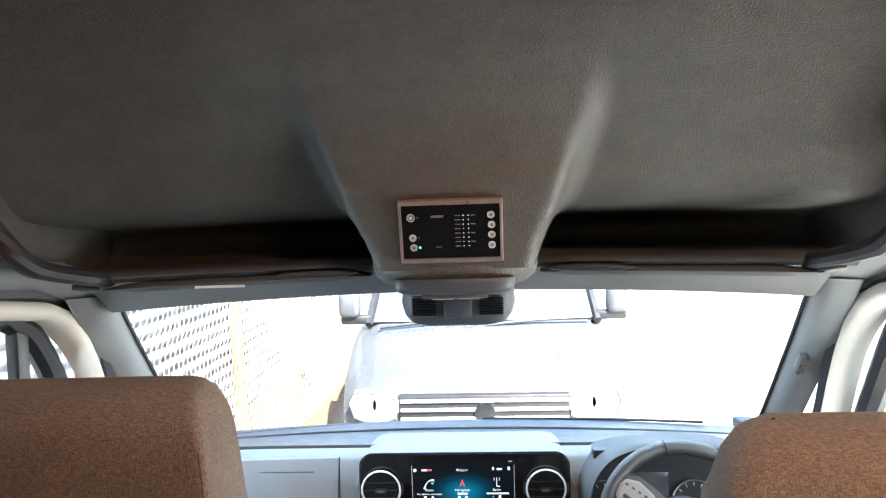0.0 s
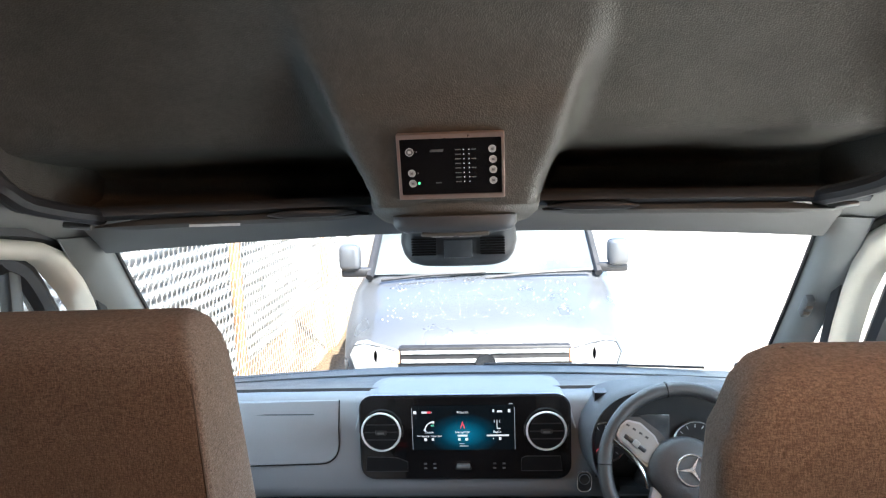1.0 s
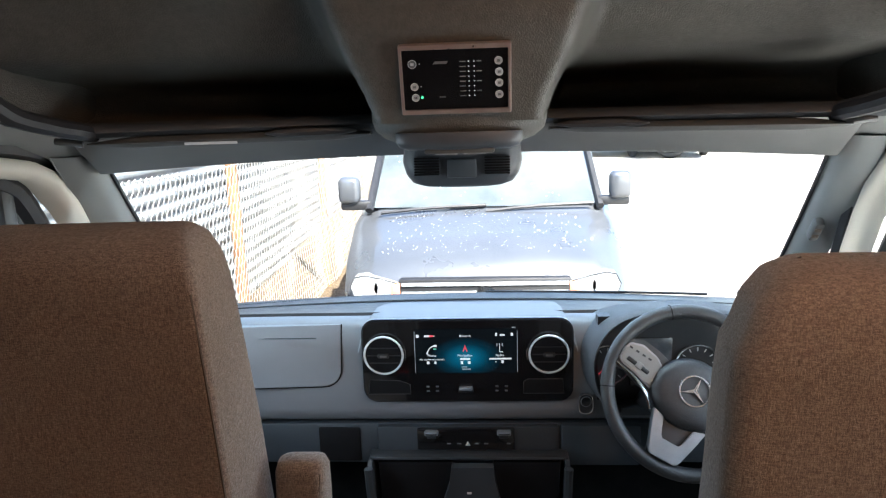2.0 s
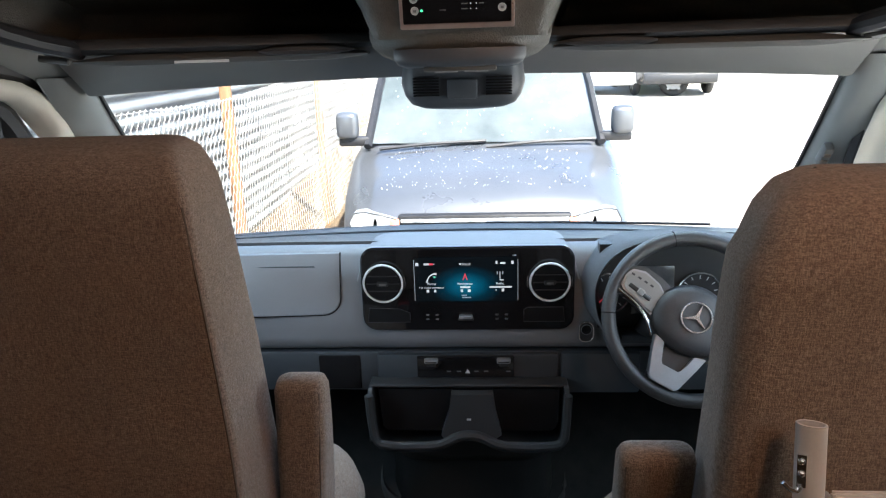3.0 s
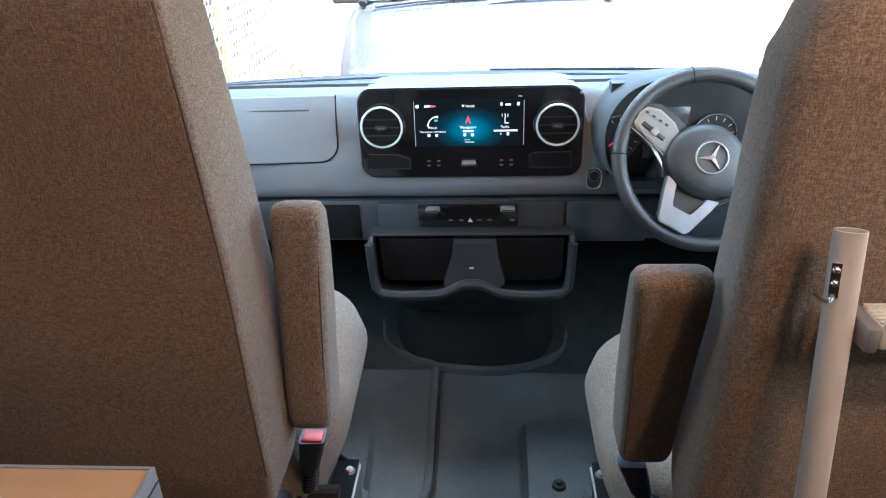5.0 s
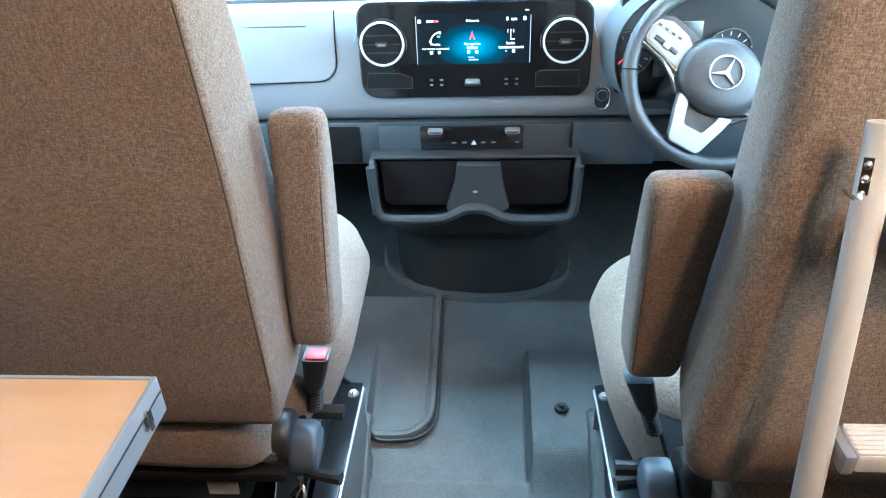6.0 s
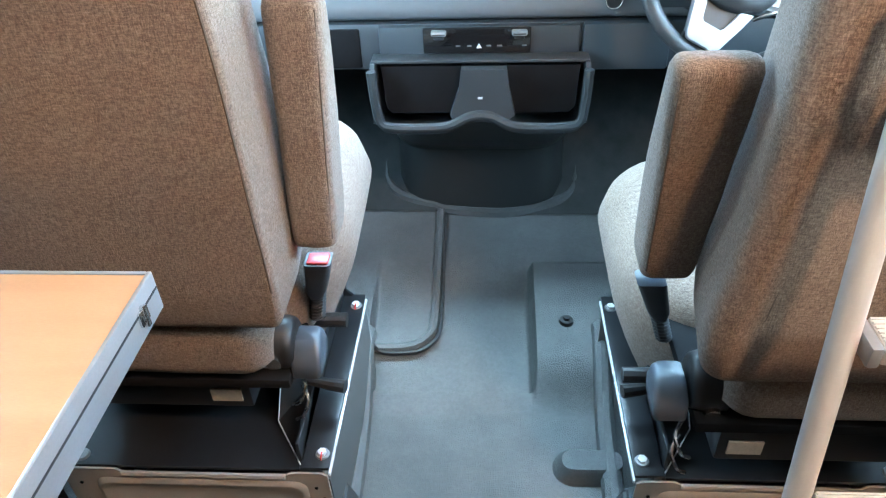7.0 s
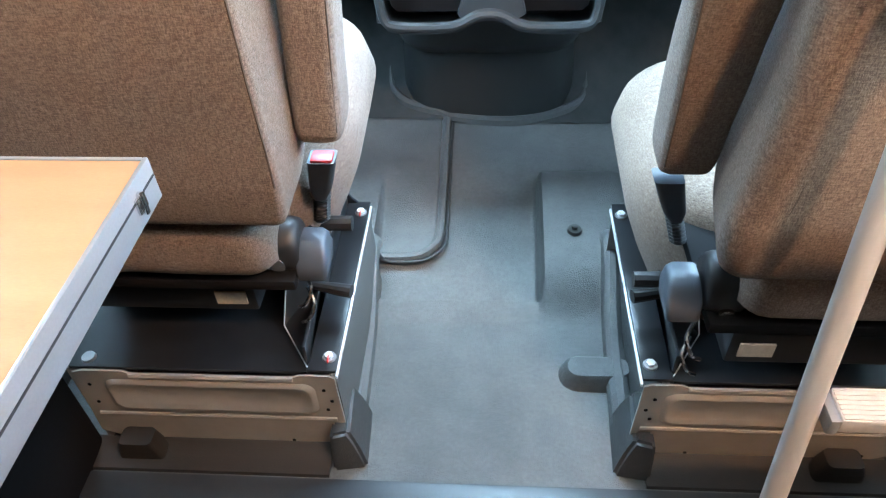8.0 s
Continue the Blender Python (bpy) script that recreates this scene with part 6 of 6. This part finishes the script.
def make_seat_box(s):
    sb = thing("seat_box", "pressed primed-steel seat box with a black top frame", "seat box", (s * 0.46, 1.75, REAR_FLOOR), "pair of seat boxes")

    ox = 0.024 if s > 0 else 0.0

    def X(a, b):
        return (min(s * (a + ox), s * (b + ox)), max(s * (a + ox), s * (b + ox)))

    def flip(poly):
        return [(s * (x + ox), z) for x, z in poly]

    zb, zt, yf = REAR_FLOOR + 0.0, 0.148, 1.548
    # rear sheet with cut-outs along the foot
    poly = flip([(0.236, zb + 0.04), (0.24, zt - 0.006), (0.25, zt), (0.30, zt), (0.31, zt - 0.007), (0.59, zt - 0.007), (0.60, zt), (0.67, zt), (0.69, zt - 0.006), (0.70, zb + 0.04), (0.66, zb + 0.02), (0.56, zb + 0.012), (0.55, zb + 0.004), (0.36, zb + 0.002), (0.355, zb + 0.016), (0.27, zb + 0.012)])
    rear = part("rear_sheet", prism(fresh(), poly, "y", yf, yf + 0.004), STEELGREY, sb, "pressed steel rear sheet")
    # pressed panel: raised rounded step
    bm = loft(fresh(), [[(s * (x + ox), yf - dy, z) for x, z in rrect(0.275 + ins, 0.645 - ins, 0.04 + ins, 0.128 - ins, 0.02, 5)] for dy, ins in ((-0.002, 0.0), (0.006, 0.007), (0.006, 0.012), (0.002, 0.018))])
    part("pressing", bm, STEELGREY, rear, smooth=50)
    part("fold", tube(fresh(), [(s * (0.25 + ox), yf - 0.001, 0.028), (s * 0.68, yf - 0.001, 0.028)], 0.004, 6), STEELGREY, rear)
    part("top_fold", tube(fresh(), [(s * (0.31 + ox), yf - 0.001, zt - 0.008), (s * 0.59, yf - 0.001, zt - 0.008)], 0.005, 6), STEELGREY, rear)
    for x, z in ((0.262, 0.11), (0.262, 0.055), (0.252, 0.08), (0.67, 0.11), (0.672, 0.06), (0.34, -0.045), (0.64, -0.04)):
        part("hole", disc(fresh(), (s * (x + ox), yf - 0.0015, z), 0.0032, 0.003, "y", 12), VOID, rear)
    part("side_sheet", boxed(*(X(0.276, 0.28) if s > 0 else X(0.244, 0.248)), yf + 0.004, 1.99, zb + 0.02, zt, 0.0), STEELGREY, sb, "steel side sheet")
    part("edge_strip", boxed(*X(0.234, 0.238), yf + 0.002, 1.99, 0.141, zt, 0.001), BRIGHT, sb, "bright steel edge")
    part("outer_sheet", boxed(*X(0.696, 0.70), yf + 0.004, 1.99, zb, zt), STEELGREY, sb)
    part("front_sheet", boxed(*X(0.242, 0.696), 1.986, 1.99, zb + 0.02, zt), STEELGREY, sb)
    # black frame on top: flange, sloping gusset and rear plate
    part("top_flange", boxed(*X(0.237, 0.286), yf + 0.006, 1.995, zt + 0.001, zt + 0.008, 0.0015), STEELBLACK, sb, "black steel flange")
    part("flange_upstand", boxed(*X(0.284, 0.29), yf + 0.02, 1.995, zt + 0.006, zt + 0.05, 0.001), STEELBLACK, sb)
    part("front_tab", prism(fresh(), [(s * (x + ox), z) for x, z in ((0.262, zt + 0.006), (0.30, zt + 0.006), (0.30, zt + 0.05), (0.288, zt + 0.05), (0.276, zt + 0.02))], "y", 1.99, 1.996), STEELBLACK, sb)
    part("top_plate", boxed(*X(0.286, 0.694), yf + 0.006, 1.995, zt - 0.002, zt + 0.004), STEELBLACK, sb, "black steel top plate")
    bm = fresh()
    loft(bm, [[(s * (0.284 + ox), yf + 0.01, zt + 0.006), (s * (0.284 + ox), 1.72, zt + 0.006), (s * (0.284 + ox), 1.72, zt + 0.05)], [(s * (0.345 + ox), 1.65, zt + 0.006), (s * (0.345 + ox), 1.72, zt + 0.006), (s * (0.345 + ox), 1.72, zt + 0.07)]])
    part("gusset_edge", tube(fresh(), [(s * (0.285 + ox), yf + 0.012, zt + 0.008), (s * (0.344 + ox), 1.65, zt + 0.008), (s * (0.344 + ox), 1.716, zt + 0.068)], 0.0012, 5), BRIGHT, sb)
    part("gusset", bm, STEELBLACK, sb, "black steel gusset", 0)
    for y in (1.582, 1.958):
        bolt = part("bolt", disc(fresh(), (s * (0.252 + ox), y, zt + 0.007), 0.0125, 0.004, "z", 20, 0.011), SILVER, sb, "zinc bolt with red paint mark")
        part("bolt_head", disc(fresh(), (s * (0.252 + ox), y, zt + 0.011), 0.0075, 0.005, "z", 6), BRIGHT, bolt)
        if s < 0:
            part("paint_mark", boxed(-0.253, -0.251, y - 0.014, y - 0.002, zt + 0.0095, zt + 0.0164), RED, bolt, "red paint mark")
    part("bolt", disc(fresh(), (s * 0.665, 1.572, zt + 0.004), 0.0125, 0.005, "z", 20, 0.011), SILVER, sb)
    # skirt along the box foot; its colour carries the floor shadow
    bm = loft(fresh(), [[(s * (x + ox), 1.486, zb - 0.004), (s * (x + ox), 1.49, zb + 0.006), (s * (x + ox), 1.52, zb + 0.009), (s * (x + ox), 1.536, zb + 0.013), (s * (x + ox), 1.543, zb + 0.02), (s * (x + ox), 1.547, zb + 0.022), (s * (x + ox), 1.547, zb - 0.004)] for x in (0.268, 0.3, 0.4, 0.5, 0.6, 0.72, 0.83)])
    part("rubber_skirt", bm, SKIRT, sb, "rubber skirt darkened for the floor shadow", 60)
    for x in (0.62,):
        bm = loft(fresh(), [[(s * (x + px), 1.52 + py, zb + dz) for px, py in rrect(-w, w, -0.012, 0.026, 0.01, 3)] for dz, w in ((0.0, 0.045), (0.03, 0.04), (0.055, 0.03))])
        part("rubber_boss", bm, SKIRT, sb, smooth=60)


make_seat_box(-1)
make_seat_box(1)


# ---- loose things in the living area ----
def make_table():
    tb = thing("table", "wood-effect table leaf with grey metal edging", "table", (-0.65, 0.95, 0.65))
    zt, zb, xr, yf = 0.698, 0.652, -0.317, 1.393
    part("tabletop", boxed(-0.975, xr - 0.004, 0.55, yf - 0.004, zb, zt, 0.0015), WOODTOP, tb, "warm wood laminate top")
    for n, b in (("long_edge", (xr - 0.005, xr, 0.55, yf)), ("front_edge", (-0.975, xr - 0.005, yf - 0.005, yf))):
        e = part(n, boxed(*b, zb, zt + 0.0015, 0.0012), EDGE, tb, "grey metal edging")
    part("edge_groove", boxed(xr - 0.001, xr + 0.0006, 0.55, yf - 0.002, zt - 0.019, zt - 0.0165), DASHLOW, tb)
    for y in (1.352, 1.05):
        h = part("latch", boxed(xr - 0.001, xr + 0.003, y - 0.009, y + 0.009, zt - 0.031, zt - 0.014, 0.001), CHROME, tb, "small chrome latch")
        part("latch_pin", boxed(xr, xr + 0.006, y - 0.003, y + 0.003, zt - 0.035, zt - 0.01, 0.0015), CHROME, h)
        part("latch_gap", boxed(xr + 0.002, xr + 0.0036, y - 0.006, y + 0.006, zt - 0.026, zt - 0.02), BLACK, h)
    # hinged leg folded below, standing on the floor
    part("leg", boxed(-0.93, -0.89, 0.9, 0.95, REAR_FLOOR - 0.004, zb, 0.004), ALU, tb, "aluminium leg")


make_table()
# near-black block added for the dark under the table; also hides lit floor
cab = thing("cabinet", "near-black block filling the dark space under the table", "cabinet", (-0.8, 1.2, REAR_FLOOR))
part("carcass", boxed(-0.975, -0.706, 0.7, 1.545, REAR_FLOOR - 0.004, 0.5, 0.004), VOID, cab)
part("vent_grille", boxed(-0.722, -0.715, 1.0, 1.2, 0.0, 0.1, 0.003), BLACK, cab)


def make_ladder():
    ld = thing("ladder", "aluminium bunk ladder with hooks leaning on the driver seat", "ladder", (0.53, 1.3, REAR_FLOOR))
    top, low = Vector((0.358, 1.402, 0.972)), Vector((0.358, 1.240, REAR_FLOOR))
    wide = Vector((0.33, 0, 0))
    for k in (0, 1):
        a, b = top + wide * k, low + wide * k
        d = (a - b).normalized()
        side, out = Vector((1, 0, 0)), Vector((1, 0, 0)).cross(d)
        turn = radians(28 if k == 0 else -28)
        u = side * math.cos(turn) + out * math.sin(turn)
        v = out * math.cos(turn) - side * math.sin(turn)
        bm = fresh()

        def oval(p, ru, rv, n=20):
            return [p + u * ru * math.cos(2 * math.pi * i / n) + v * rv * math.sin(2 * math.pi * i / n) for i in range(n)]

        loft(bm, [oval(b, 0.0138, 0.01), oval(a, 0.0138, 0.01), oval(a, 0.0118, 0.008), oval(a - d * 0.03, 0.0118, 0.008)], caps=True)
        st = part("stile", bm, ALU, ld, "oval aluminium stile", 50)
        part("foot", loft(fresh(), [oval(b, 0.0148, 0.011), oval(b + d * 0.03, 0.0148, 0.011)]), BLACK, st, "black rubber foot")
        # hook plate near the top
        hp = a - d * 0.028 + v * 0.0098 - u * 0.006
        bm = loft(fresh(), [[hp + u * x + v * y for x, y in ((-0.004, -0.0015), (0.004, -0.0015), (0.004, 0.0015), (-0.004, 0.0015))], [hp - d * 0.032 + u * x + v * y for x, y in ((-0.004, -0.0015), (0.004, -0.0015), (0.004, 0.0015), (-0.004, 0.0015))]])
        hk = part("hook_plate", bm, CHROME, st, "chrome hook")
        for q in (0.006, 0.018):
            c = hp - d * q + v * 0.002
            bmr = fresh()
            bmesh.ops.create_icosphere(bmr, subdivisions=2, radius=0.0035, matrix=Matrix.Translation(c))
            part("rivet", bmr, CHROME, hk)
        e = hp - d * 0.03
        part("hook", tube(fresh(), smooth_path([e, e + v * 0.008 - d * 0.004 - u * 0.003, e + v * 0.013 - u * 0.009, e + v * 0.016 - u * 0.014 + d * 0.006], 4), 0.0022, 6), CHROME, hk)
    for z in (0.882, 0.652, 0.424, 0.195):
        k = (z - low.z) / (top.z - low.z)
        p = low + (top - low) * k
        rung = part("rung", boxed(p.x + 0.028, p.x + 0.33 - 0.028, p.y - 0.022, p.y + 0.022, z - 0.011, z + 0.012, 0.004), ALU, ld, "flat ribbed aluminium rung")
        for i in range(7):
            part("rib", boxed(p.x + 0.03, p.x + 0.3, p.y - 0.02 + 0.0062 * i, p.y - 0.0172 + 0.0062 * i, z + 0.0115, z + 0.0135), ALU, rung)
        for xx in (p.x + 0.015, p.x + 0.33 - 0.029):
            part("rung_socket", boxed(xx, xx + 0.013, p.y - 0.024, p.y + 0.024, z - 0.013, z + 0.0128, 0.004), SILVER, rung, "grey plastic socket")


make_ladder()
